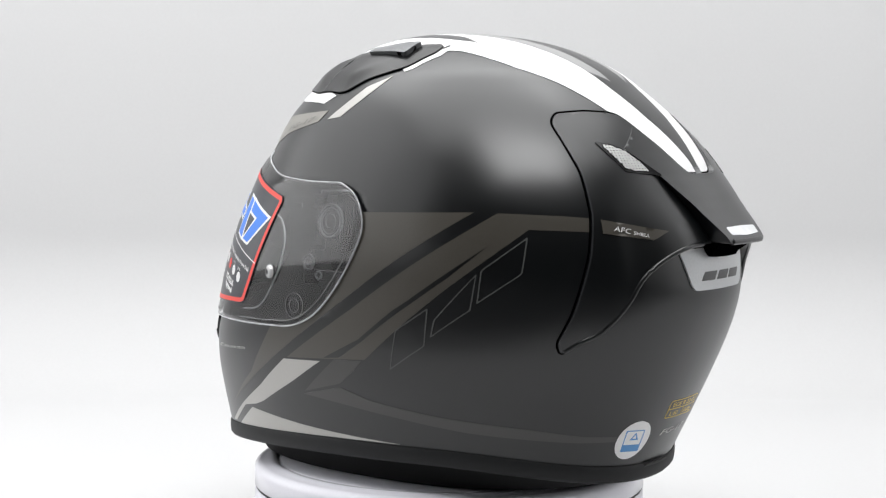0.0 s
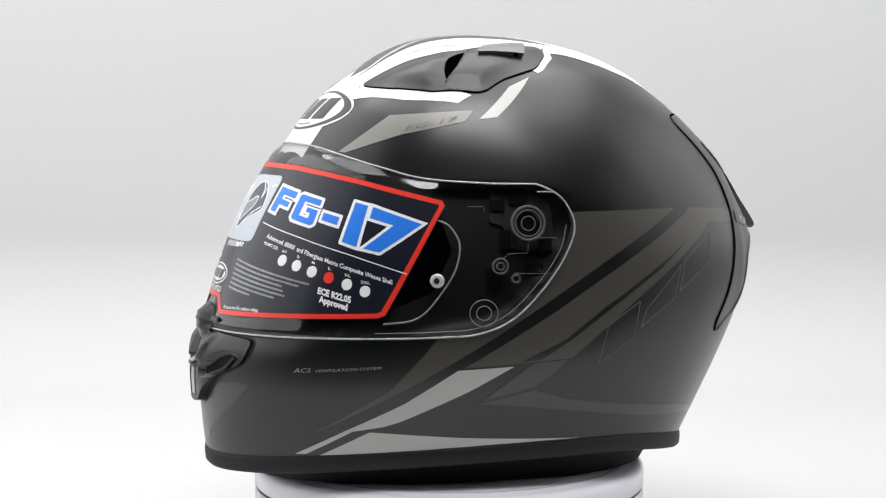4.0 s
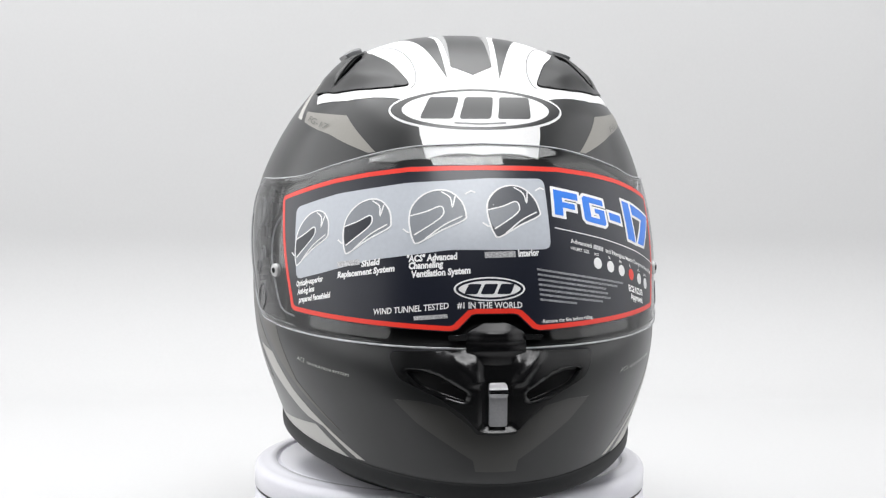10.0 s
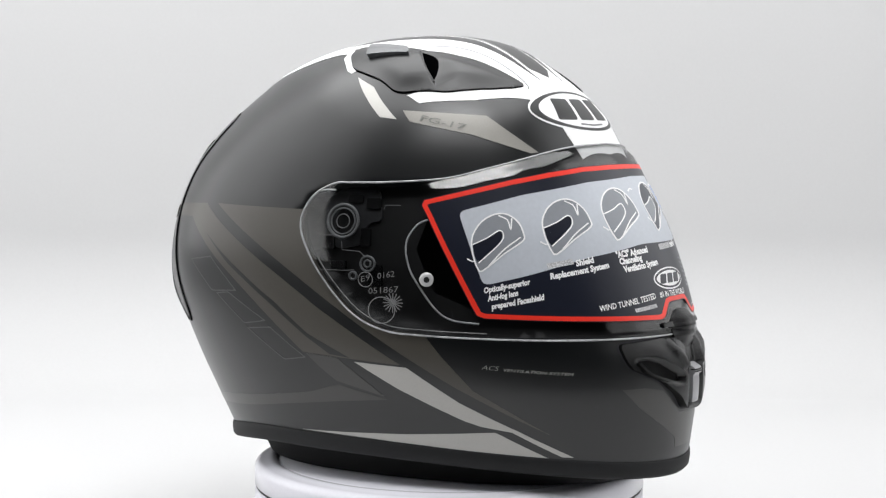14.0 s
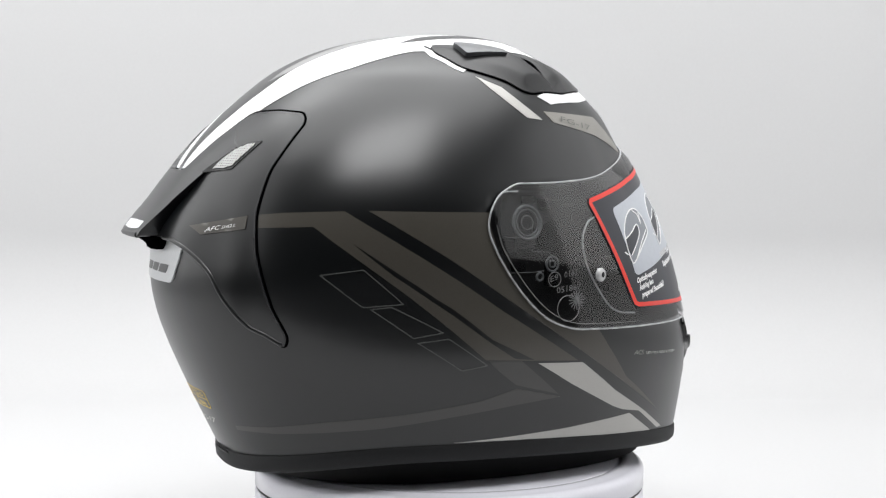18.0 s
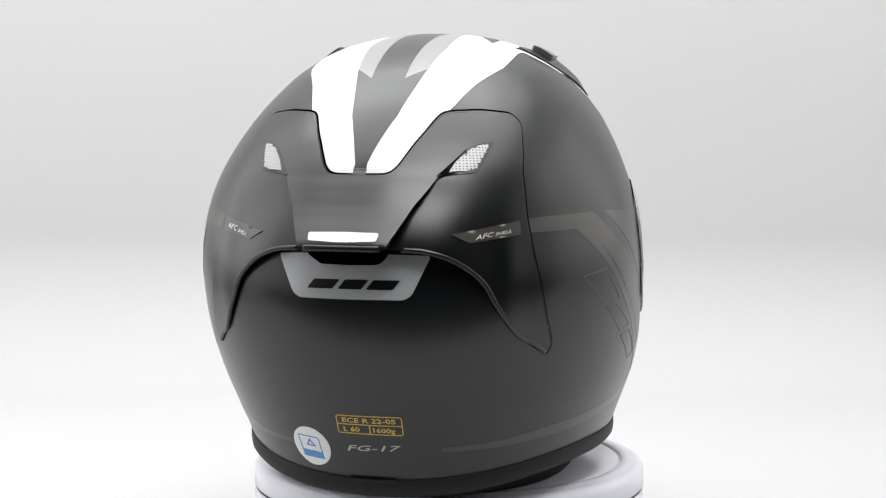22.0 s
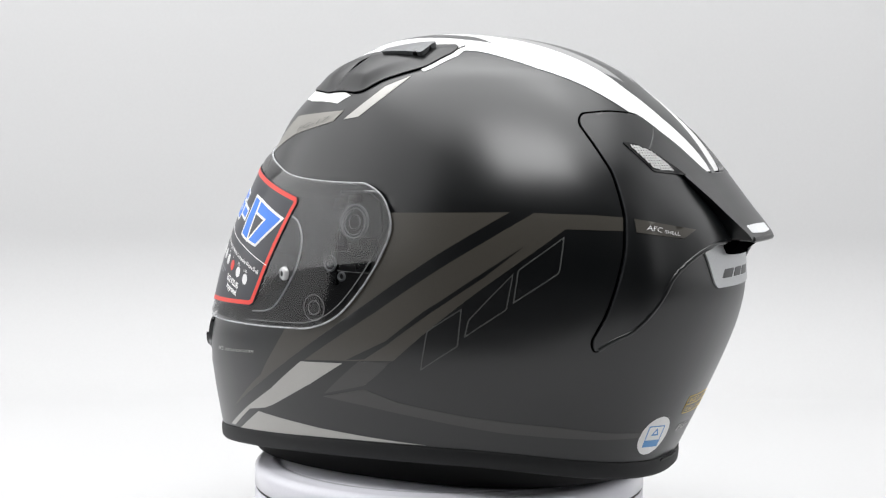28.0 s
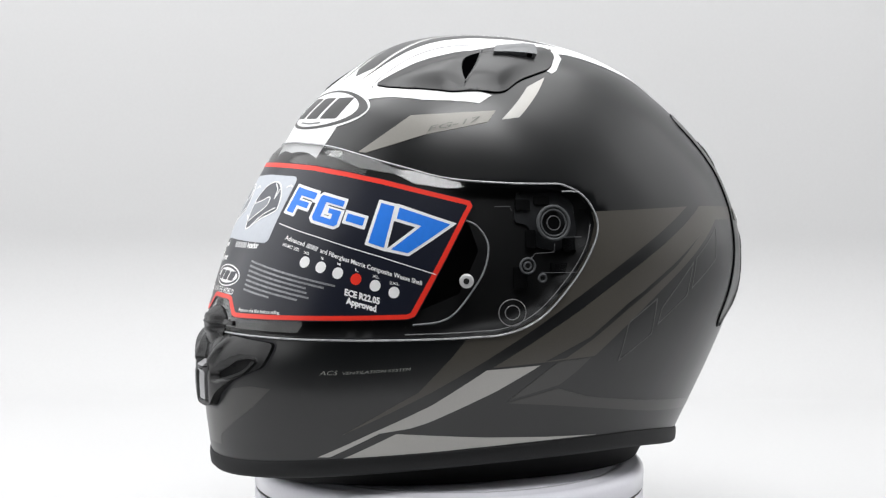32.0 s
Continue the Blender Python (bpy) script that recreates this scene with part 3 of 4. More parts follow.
def cowl_lip(s):
    """The rolled lower edge of the cowl, from the spoiler to the tip."""
    edge = curve_through([(9.5, 0.2110), (14, 0.2097), (19.0, 0.2044), (23.9, 0.1937), (27.0, 0.1795), (31.4, 0.1645), (35.4, 0.1588), (38.4, 0.1536)], 8)
    line = []
    for a, z in edge:
        u = deg(180 + s * a)
        hit = ring_hit(u, z + 0.0004, FORM_TREE)[0]
        line.append(hit + outward(hit) * (cowl_height(u, z) - 0.0006))
    part("cowl_lip", mesh_of("cowl_lip", *round_bar(line, 0.0014, 10)), BLACK, HELMET)


spoiler_lip()
cowl_lip(-1)
cowl_lip(1)

# ---- painted stripes on the sides ----
UNDER = [(60, 0.1586), (69.6, 0.1606), (77.8, 0.1690), (85.6, 0.1864), (91.1, 0.2054), (93.2, 0.2207), (92.6, 0.2277)]
BAND_FRONT = [(122.7, 0.2293), (106.8, 0.2063), (89.5, 0.1805), (75.2, 0.1600), (52.1, 0.1279), (31.7, 0.1012), (43.5, 0.1196), (48.4, 0.1267), (56.1, 0.1469)] + UNDER
BAND_REAR = [(127.8, 0.2291), (140.6, 0.2278), (146.6, 0.2264), (146.3, 0.2192), (134.0, 0.2204), (94.0, 0.1444), (65.8, 0.1402), (89.5, 0.1719), (103.0, 0.1919)]
BAND_TAIL = [(148.3, 0.2257), (161.9, 0.2190), (158.5, 0.2144), (148.3, 0.2184)]
WEDGE = [(125.8, 0.2115), (116.0, 0.1948), (107.2, 0.1802), (102.8, 0.1738), (92.3, 0.1558), (79.8, 0.1428), (85.6, 0.1442), (93.2, 0.1546), (103.9, 0.1721), (108.2, 0.1788), (117.0, 0.1936)]
SLASH = [(64.3, 0.1389), (78.4, 0.1406), (66.6, 0.1262), (50.0, 0.1087), (46.0, 0.1055), (39.2, 0.1024), (28.4, 0.0875), (26.1, 0.0872), (37.8, 0.1028), (51.2, 0.1192)]
WEDGE_LOW = [(42.7, 0.1021), (31.0, 0.0868), (45, 0.0898), (60, 0.0922), (75, 0.0938), (90, 0.0946), (101, 0.0948), (85, 0.0962), (64.3, 0.0984)]
FAINT_BAND = [(69.5, 0.1190), (84, 0.1262), (94, 0.1200), (113, 0.1140), (136, 0.1082), (150, 0.1030), (163, 0.1004), (163, 0.0978), (149.5, 0.0990), (121.5, 0.1050), (101.5, 0.1112), (83, 0.1162)]
FAINT_TIP = [(83.5, 0.1425), (93, 0.1437), (89.4, 0.1364), (84.4, 0.1285), (70.4, 0.1210)]
BLOCKS_LEFT = [[(-101.4, 0.1398), (-103.5, 0.1629), (-112.2, 0.1765), (-111.2, 0.1549)], [(-112.6, 0.1598), (-113.6, 0.1701), (-123.4, 0.1966), (-122.1, 0.1762)],
               [(-123.3, 0.1796), (-124.2, 0.1983), (-133.8, 0.2167), (-132.6, 0.1966)]]
BLOCKS_RIGHT = [[(132.6, 0.1942), (123.4, 0.1974), (114.6, 0.1775), (123.9, 0.1759)], [(122.4, 0.1752), (117.6, 0.1766), (105.1, 0.1610), (112.7, 0.1581)],
                [(112.0, 0.1559), (104.0, 0.1578), (93.1, 0.1410), (100.4, 0.1385)]]
FAINT_LINE = surface("faint_grey_line", (0.085, 0.088, 0.085), 0.4, 0.0, 0.03, 900)


def side_stripes():
    for s in (-1, 1):
        put = lambda name, pts, mat, label, **k: lay(name, [around(both(pts, s))], mat, HELMET, label, **{"step": 0.004, **k})
        put("front_band", BAND_FRONT, TAUPE, "warm grey painted band")
        put("rear_band", BAND_REAR, TAUPE, "warm grey painted band")
        put("cowl_band", BAND_TAIL, TAUPE, "warm grey painted band", lift=0.0006, deep=-0.0004, tree=OUTER_TREE, step=0.003)
        put("thin_wedge", WEDGE, BLACK, "thin black wedge", lift=0.0006)
        put("silver_slash", SLASH, SILVER, "silver painted slash", lift=0.0006)
        put("silver_wedge", WEDGE_LOW, SILVER, "silver painted wedge", lift=0.0006)
        put("faint_band", FAINT_BAND, SMOKE, "dark grey painted band")
        put("faint_tip", FAINT_TIP, SMOKE, "dark grey painted tip", lift=0.0007)
        for q in BLOCKS_LEFT if s < 0 else BLOCKS_RIGHT:
            loop = around(q)
            lay("logo_outline", [rounded(loop, 0.0012), rounded(grown(loop, -0.0006), 0.0012)], FAINT_LINE, HELMET, "faint outlined logo block", lift=0.0007, step=0.006)
        chin = [(0.0, 0.0875), (3.6, 0.0878), (4.0, 0.0940), (6.6, 0.0991), (14.1, 0.1141), (18.6, 0.1262), (13.5, 0.1262), (9.0, 0.1235), (5.0, 0.1140), (3.4, 0.1085), (0.0, 0.1080)]
        lay("chin_shade", [around(both(chin, s))], SMOKE, HELMET, "dark grey painted chin panel", lift=0.0005, step=0.004)
        a, b = (28.7, 0.1358), (46.8, 0.1396)
        c, d = (150.4, 0.2195), (157.6, 0.2157)
        if s < 0:
            vent_line, shell_line = (around([(-a[0], a[1])])[0], around([(-b[0], b[1])])[0]), (around([(-c[0], c[1])])[0], around([(-d[0], d[1])])[0])
        else:
            vent_line, shell_line = (around([b])[0], around([a])[0]), (around([d])[0], around([c])[0])
        p0, p1 = (np.array(q) for q in vent_line)
        cut = 0.19
        write("vent_lettering", "ACS", p0, p0 + (p1 - p0) * cut, 0.0027, FOIL, HELMET, lean=0.3, label="small rainbow foil lettering", fat=-0.012)
        write("vent_lettering", "VENTILATION SYSTEM", p0 + (p1 - p0) * (cut + 0.05), p1, 0.0017, FOIL, HELMET, lean=0.3, label="small rainbow foil lettering", fat=0.0)
        p0, p1 = (np.array(q) for q in shell_line)
        write("shell_lettering", "AFC", p0, p0 + (p1 - p0) * 0.46, 0.0027, INK, HELMET, tree=OUTER_TREE, lean=0.3, label="small white lettering", lift=0.0046, fat=0.0)
        write("shell_lettering", "SHELL", p0 + (p1 - p0) * 0.55, p1, 0.0018, INK, HELMET, tree=OUTER_TREE, lean=0.2, label="small white lettering", lift=0.0046, fat=0.0)


FOIL = surface("foil_print", (0.55, 0.56, 0.52), 0.3, 0.4, 0.3, 300)
side_stripes()

# ---- painted stripes over the crown ----
CROWN = [(0, 0.1088), (0.0322, 0.1058), (0.0350, 0.0970), (0.0360, 0.0850), (0.0425, 0.0780), (0.0521, 0.0721), (0.0640, 0.0640), (0.0732, 0.0560), (0.0783, 0.0494), (0.0845, 0.0395), (0.0902, 0.0282), (0.0892, 0.0195), (0.0785, 0.0375), (0.0590, 0.0570), (0.0420, 0.0650),
         (0.0490, 0.0480), (0.0566, 0.0320), (0.0615, 0.0120), (0.0602, -0.0150), (0.0575, -0.0315), (0.0640, -0.0330), (0.0740, -0.0245), (0.0785, -0.0200), (0.0815, -0.0245), (0.0790, -0.0290), (0.0668, -0.0395), (0.0605, -0.0405), (0.0590, -0.0480),
         (0.0592, -0.0690), (0.0580, -0.0859), (0.0545, -0.0970), (0.0482, -0.1120), (0.0418, -0.1306), (0.0375, -0.1420), (0.0300, -0.1629), (0.0240, -0.1729), (0.0190, -0.1768), (0, -0.1775)]
CENTRE = [(0, 0.0671), (0.0124, 0.0598), (0.0112, 0.024), (0.0105, -0.066), (0.0098, -0.1212), (0.0206, -0.1121), (0.0130, -0.1460), (0.0033, -0.1700), (0.0037, -0.1722), (0, -0.1722)]
STRIP = [(0.0124, 0.0598), (0.0141, 0.040), (0.0152, 0.0245), (0.0200, -0.020), (0.0230, -0.055), (0.0240, -0.0813), (0.0206, -0.1121), (0.0098, -0.1212), (0.0105, -0.066), (0.0112, 0.024)]
SLIVER = [(0.0155, 0.0700), (0.0180, 0.0240), (0.0240, -0.006), (0.0340, -0.035), (0.0430, -0.0500), (0.0430, -0.034), (0.0385, -0.008), (0.0325, 0.0190), (0.0240, 0.045)]


def crown_stripes():
    top = dict(where=top_hit, tree=FORM_TREE)
    lay("crown_graphic", [mirrored(CROWN)], WHITE, HELMET, "white painted crown stripes", **top, lift=0.0009, step=0.0025)
    lay("centre_stripe", [mirrored(CENTRE)], BLACK, HELMET, "black centre stripe", **top, lift=0.0014, step=0.003)
    lay("tail_spot", [[(-0.0036, -0.1715), (0.0036, -0.1715), (0.0036, -0.1764), (-0.0036, -0.1764)]], SLIDER, HELMET, **top, lift=0.0014, step=0.002)
    for s in (-1, 1):
        lay("silver_strip", [both(STRIP, s)], PALE_SILVER, HELMET, "silver painted strip", **top, lift=0.0014, step=0.003)
        lay("black_sliver", [both(SLIVER, s)], BLACK, HELMET, "black painted sliver", **top, lift=0.0014, step=0.003)
        lay("silver_patch", [around(both([(28.5, 0.2611), (41.5, 0.2821), (67.0, 0.2850), (64.6, 0.2785), (46.7, 0.2712), (30.7, 0.2605)], s))], TAN_SILVER, HELMET, "pale warm grey painted patch", lift=0.0012, step=0.003)
        lay("silver_flash", [around(both([(68.8, 0.2799), (79.5, 0.2990), (88.5, 0.3050), (74.5, 0.2812)], s))], SILVER, HELMET, "silver painted flash", lift=0.0009, step=0.003)
        words = [(61.5, 0.2790), (48.5, 0.2737)] if s > 0 else [(-47.3, 0.2728), (-61.5, 0.2785)]
        write("model_lettering", "FG-17", *around(words), 0.0032, TAUPE_INK, HELMET, lean=0.6, label="small grey lettering", lift=0.0030, fat=0.0)


TAUPE_INK = surface("grey_print", (0.15, 0.15, 0.14), 0.4, 0.0, 0.05, 400)
PALE_SILVER = surface("pale_silver_lacquer", (0.30, 0.30, 0.30), 0.38, 0.1, 0.04, 1500, 0.02)
TAN_SILVER = surface("tan_silver_lacquer", (0.275, 0.265, 0.242), 0.4, 0.1, 0.04, 1500, 0.02)
crown_stripes()


def slanted(cx, cz, w, h, lean):
    """A plain slanted block with rounded corners."""
    q = [(-0.5, -0.5), (0.5, -0.5), (0.5, 0.5), (-0.5, 0.5)]
    return rounded([(cx - x * w + 2 * lean * y, cz + y * h) for x, y in q], 0.15 * h)


def brow_badge():
    mid = 0.2858
    outer = ellipse(0.0005, mid, deg(27.0), 0.0132, 64)
    badge = lay("brow_badge", [outer], WHITE, HELMET, "oval white and black badge with slanted blocks", lift=0.0009, step=0.005)
    lay("badge_ring", [grown(outer, -0.0013), ellipse(0.001, mid + 0.0002, deg(22.7), 0.0105, 64)], BLACK, badge, lift=0.0012, step=0.005)
    for x, w in ((0.0252, 0.0205), (0.0008, 0.0200), (-0.0243, 0.0215)):
        lay("badge_block", [slanted(x, mid + 0.0008, w, 0.0126, -0.0022)], BLACK, badge, "slanted black block", lift=0.0013, step=0.004)
    lay("badge_line", [stroke([(0.016, mid - 0.0079), (0.0, mid - 0.0085), (-0.016, mid - 0.0079)], 0.0008)], SLIDER, badge, lift=0.0013, step=0.004)


brow_badge()


# ---- back of the helmet ----
def back():
    plate = rounded(turned(mirrored([(0, 0.2090), (14.6, 0.2078), (11.2, 0.1872), (9.9, 0.1847), (0, 0.1845)])), 0.002)
    badge = lay("tail_badge", [plate], TAIL_SILVER, HELMET, "silver plate under the spoiler with slanted blocks", lift=0.0010, step=0.004, deep=0.0)
    for x, w in ((0.0112, 0.0108), (-0.0012, 0.0096), (-0.0132, 0.0106)):
        block = [(a + deg(180), z) for a, z in slanted(x, 0.1924, w, 0.0050, -0.0015)]
        lay("badge_block", [block], BLACK, badge, "slanted black block", lift=0.0036, step=0.004)
    clip = rounded(turned(mirrored([(0, 0.2112), (7.0, 0.2112), (6.7, 0.2070), (5.4, 0.2032), (0, 0.2028)])), 0.0015)
    lay("tail_clip", [clip], DARK_GAP, HELMET, "black clip under the spoiler", lift=lambda u, z: 0.0045 + 0.0062 * soft(z, 0.204, 0.210), step=0.0013, radial=True, deep=0.0)
    lay("tail_spot", [rounded(turned(mirrored([(0, 0.2207), (6.1, 0.2203), (5.8, 0.2162), (0, 0.2155)])), 0.001)], TAIL_WHITE, HELMET, "white spot on the spoiler lip",
        lift=0.0005, step=0.003, tree=OUTER_TREE)
    # approval label
    label = lay("approval_label", [turned([(6.2, 0.1190), (-8.4, 0.1190), (-8.6, 0.1078), (6.4, 0.1082)])], BLACK, HELMET, "black label with yellow frame and lettering", lift=0.0004)
    frame_line = rounded(turned([(6.2, 0.1190), (-8.4, 0.1190), (-8.6, 0.1078), (6.4, 0.1082)]), 0.0014)
    lay("label_frame", [frame_line, grown(frame_line, -0.0005)], YELLOW, label, lift=0.0007, step=0.005)
    lay("label_line", [stroke(turned([(6.2, 0.1137), (-8.4, 0.1135)]), 0.0005)], YELLOW, label, lift=0.0007, step=0.005)
    lay("label_line", [stroke(turned([(-1.2, 0.1136), (-1.2, 0.1082)]), 0.0005)], YELLOW, label, lift=0.0007, step=0.005)
    for words, a, b, z in (("ECE R 22-05", 4.8, -7.0, 0.1149), ("L 60", 4.8, 1.2, 0.1095), ("1600g", -2.0, -6.8, 0.1094)):
        write("label_lettering", words, (deg(180 + a), z), (deg(180 + b), z), 0.0028, YELLOW, label, fat=0.02)
    write("model_lettering", "FG-17", (deg(185.0), 0.0975), (deg(180 - 7.0), 0.0985), 0.0036, SILVER, HELMET, lean=0.5, label="small silver lettering", fat=0.01)
    # round inspection sticker
    cx, cz = deg(180 + 14.9), 0.0977
    disc = lay("round_sticker", [ellipse(cx, cz, 0.0116, 0.0117, 40)], INK, HELMET, "round white sticker with a blue sign", lift=0.0006, step=0.004)
    q = [(cx + 0.0072, cz + 0.0068), (cx - 0.0060, cz + 0.0058), (cx - 0.0066, cz - 0.0074), (cx + 0.0066, cz - 0.0064)]
    lay("sign_frame", [rounded(q, 0.001), rounded(grown(q, -0.0006), 0.001)], SIGN_BLUE, disc, lift=0.0009, step=0.005)
    low = [(cx + 0.0064, cz - 0.0022), (cx - 0.0062, cz - 0.0032), (cx - 0.0066, cz - 0.0074), (cx + 0.0066, cz - 0.0064)]
    lay("sign_base", [low], SIGN_BLUE, disc, lift=0.0009, step=0.005)
    t = [(cx + 0.0030, cz + 0.0004), (cx, cz + 0.0048), (cx - 0.0032, cz + 0.0000)]
    lay("sign_triangle", [t, grown(t, -0.0008)], SIGN_BLUE, disc, lift=0.0009, step=0.005)


TAIL_SILVER = surface("silver_reflector", (0.60, 0.61, 0.62), 0.35, 0.2, 0.04, 900, 0.02)
TAIL_WHITE = surface("white_spot", (0.75, 0.76, 0.77), 0.4, 0.1, 0.03, 900)
SIGN_BLUE = surface("sign_blue", (0.10, 0.32, 0.66), 0.4, 0.0, 0.03, 400)
back()


# ---- chin vent ----
CHIN = mirrored([(0, 0.1548), (6, 0.1546), (19.4, 0.1524), (18.7, 0.1455), (17.2, 0.1380), (10.0, 0.1290), (5.7, 0.1198), (3.2, 0.1108), (0, 0.1104)])
CHIN_SLOT = [(16.2, 0.1428), (13.0, 0.1432), (9.8, 0.1405), (4.8, 0.1318), (5.2, 0.1268), (10.3, 0.1313), (13.6, 0.1352)]


SLOT_LOOP = rounded(around(CHIN_SLOT), 0.002)


def chin_height(u, z):
    a = abs(math.degrees(u / ROUND))
    h = 0.0026 + 0.0030 * soft(a, 15, 4) * soft(z, 0.156, 0.147)
    # the deep groove that the slider runs in, between two arms
    h -= 0.0036 * soft(a, 3.3, 2.5) * soft(z, 0.1120, 0.1135)
    if inside((abs(u), z), [SLOT_LOOP]):
        h -= 0.0046
    arm = abs(a - np.interp(z, [0.138, 0.151], [3.6, 7.4]))
    if 0.136 < z < 0.1535:
        h += 0.0014 * soft(arm, 1.7, 0.3)
    return h


def chin_vent():
    lines = []
    for s in (-1, 1):
        q = rounded([(s * deg(x), y) for x, y in CHIN_SLOT], 0.002)
        for d in (0.0005, -0.0007):
            ring = grown(q, d)
            lines += [[a, b] for a, b in zip(ring, ring[1:] + ring[:1])]
    v, f, _ = cover([rounded(around(CHIN), 0.003), ], lift=chin_height, step=0.0016, radial=True, deep=-0.001, lines=lines)
    vent = part("chin_vent", mesh_of("chin_vent", v, f), GLOSS, HELMET, "black moulded chin vent with two slots")
    for s in (-1, 1):
        q = [(s * deg(x), y) for x, y in CHIN_SLOT]
        lay("slot", [grown(q, -0.0010)], LINER, vent, "dark air slot", lift=lambda u, z: max(0.0003, chin_height(u, z) + 0.0004), step=0.003, radial=True)
        lip = [(s * deg(a), z) for a, z in curve_through([(16.0, 0.1415), (13.6, 0.1350), (10.3, 0.1311), (5.4, 0.1266)], 5)]
        lay("slot_lip", [stroke(lip, 0.0014)], GLOSS, vent, lift=lambda u, z: 0.0044, step=0.002, radial=True, deep=0.0)
    line = rounded(around(CHIN), 0.003)
    lay("vent_joint", [grown(line, 0.0008), grown(line, -0.0004)], GROOVE, vent, lift=0.0006, step=0.006)
    base = rounded(around([(1.50, 0.1374), (-1.50, 0.1374), (-1.62, 0.1320), (-1.50, 0.1300), (-1.50, 0.1140), (1.50, 0.1140), (1.50, 0.1300), (1.62, 0.1320)]), 0.0012)
    slide = lay("slider", [base], STEEL, vent, "grey metal slider", lift=lambda u, z: 0.0052 + 0.0016 * soft(z, 0.1300, 0.1318) - 0.0036 * soft(z, 0.1342, 0.1372), step=0.0009, radial=True, deep=0.0, tree=FORM_TREE)
    for z in (0.1337, 0.1325):
        lay("slider_ridge", [stroke([(deg(1.6), z), (deg(-1.6), z)], 0.0007)], GLOSS, slide, lift=0.0073, step=0.003, radial=True, deep=0.004)


chin_vent()

# ---- visor ----
VISOR_LOOP = around(mirrored([tuple(p) for p in HALF_LINE]))
TOP_LINE = [p for p in curve_through(VISOR_HALF, 24) if p[1] > 0.242 and p[0] < 86]


def visor_top(a):
    return float(np.interp(a, [p[0] for p in TOP_LINE], [p[1] for p in TOP_LINE]))


def visor_height(u, z):
    a = abs(math.degrees(u / ROUND))
    gap = 0.0014 + 0.0036 * max(0.0, math.cos(math.radians(a) * 1.45))
    edge = soft(visor_top(min(a, 85)) - z, -0.001, 0.0075) if a < 80 else 1.0
    edge += (1 - edge) * soft(a, 52, 74)
    low = soft(z, 0.1548, 0.160)
    return gap * (0.25 + 0.75 * edge) * (0.6 + 0.4 * low)


def tube(name, points, r, material, parent, label="", n=8, closed=True):
    v, f, m = [], [], len(points)
    for i, p in enumerate(points):
        d = (points[(i + 1) % m] - points[i - 1]).normalized() if closed else (points[min(i + 1, m - 1)] - points[max(i - 1, 0)]).normalized()
        o = outward(p)
        side = d.cross(o).normalized()
        o = side.cross(d)
        v += [p + (side * math.cos(2 * math.pi * k / n) + o * math.sin(2 * math.pi * k / n)) * r for k in range(n)]
    for i in range(m if closed else m - 1):
        j = (i + 1) % m
        f += [(i * n + k, i * n + (k + 1) % n, j * n + (k + 1) % n, j * n + k) for k in range(n)]
    return part(name, mesh_of(name, v, f), material, parent, label)


def on_visor(u, z, lift=0.0):
    a = u / ROUND
    r = form_radius(a, z) + visor_height(u, z) + lift
    return Vector((r * math.sin(a), MID[1] + r * math.cos(a), z))


def visor_grid(lift=0.0):
    """Rows from the lower to the upper edge, closer together near both."""
    end = max(range(len(HALF_LINE)), key=lambda k: HALF_LINE[k][0])
    up, low = HALF_LINE[: end + 1], HALF_LINE[end:][::-1]
    far = HALF_LINE[end][0]
    cols = [far * math.sin(math.pi / 2 * k / 110) for k in range(-110, 111)]
    v, f, n = [], [], 42
    for a in cols:
        q = min(abs(a), far - 0.02)
        z1 = float(np.interp(q, [p[0] for p in up], [p[1] for p in up]))
        z0 = float(np.interp(q, [p[0] for p in low], [p[1] for p in low]))
        v += [on_visor(deg(a), z0 + (z1 - z0) * (0.5 - 0.5 * math.cos(math.pi * k / n)) ** 0.8, lift) for k in range(n + 1)]
    m = n + 1
    for i in range(len(cols) - 1):
        f += [(i * m + k, (i + 1) * m + k, (i + 1) * m + k + 1, i * m + k + 1)[::-1] for k in range(n)]
    return v, f


def visor_ring(name, a, z, r, thick, material, parent, label="", lift=0.0004, part_of=1.0):
    m = 28
    pts = [on_visor(deg(a) + r * math.cos(2 * math.pi * k / m * part_of), z + r * math.sin(2 * math.pi * k / m * part_of), lift) for k in range(m)]
    return tube(name, pts, thick, material, parent, label, 6, part_of >= 1.0)


# the mouldings lie on the inner face
INNER = -0.0022


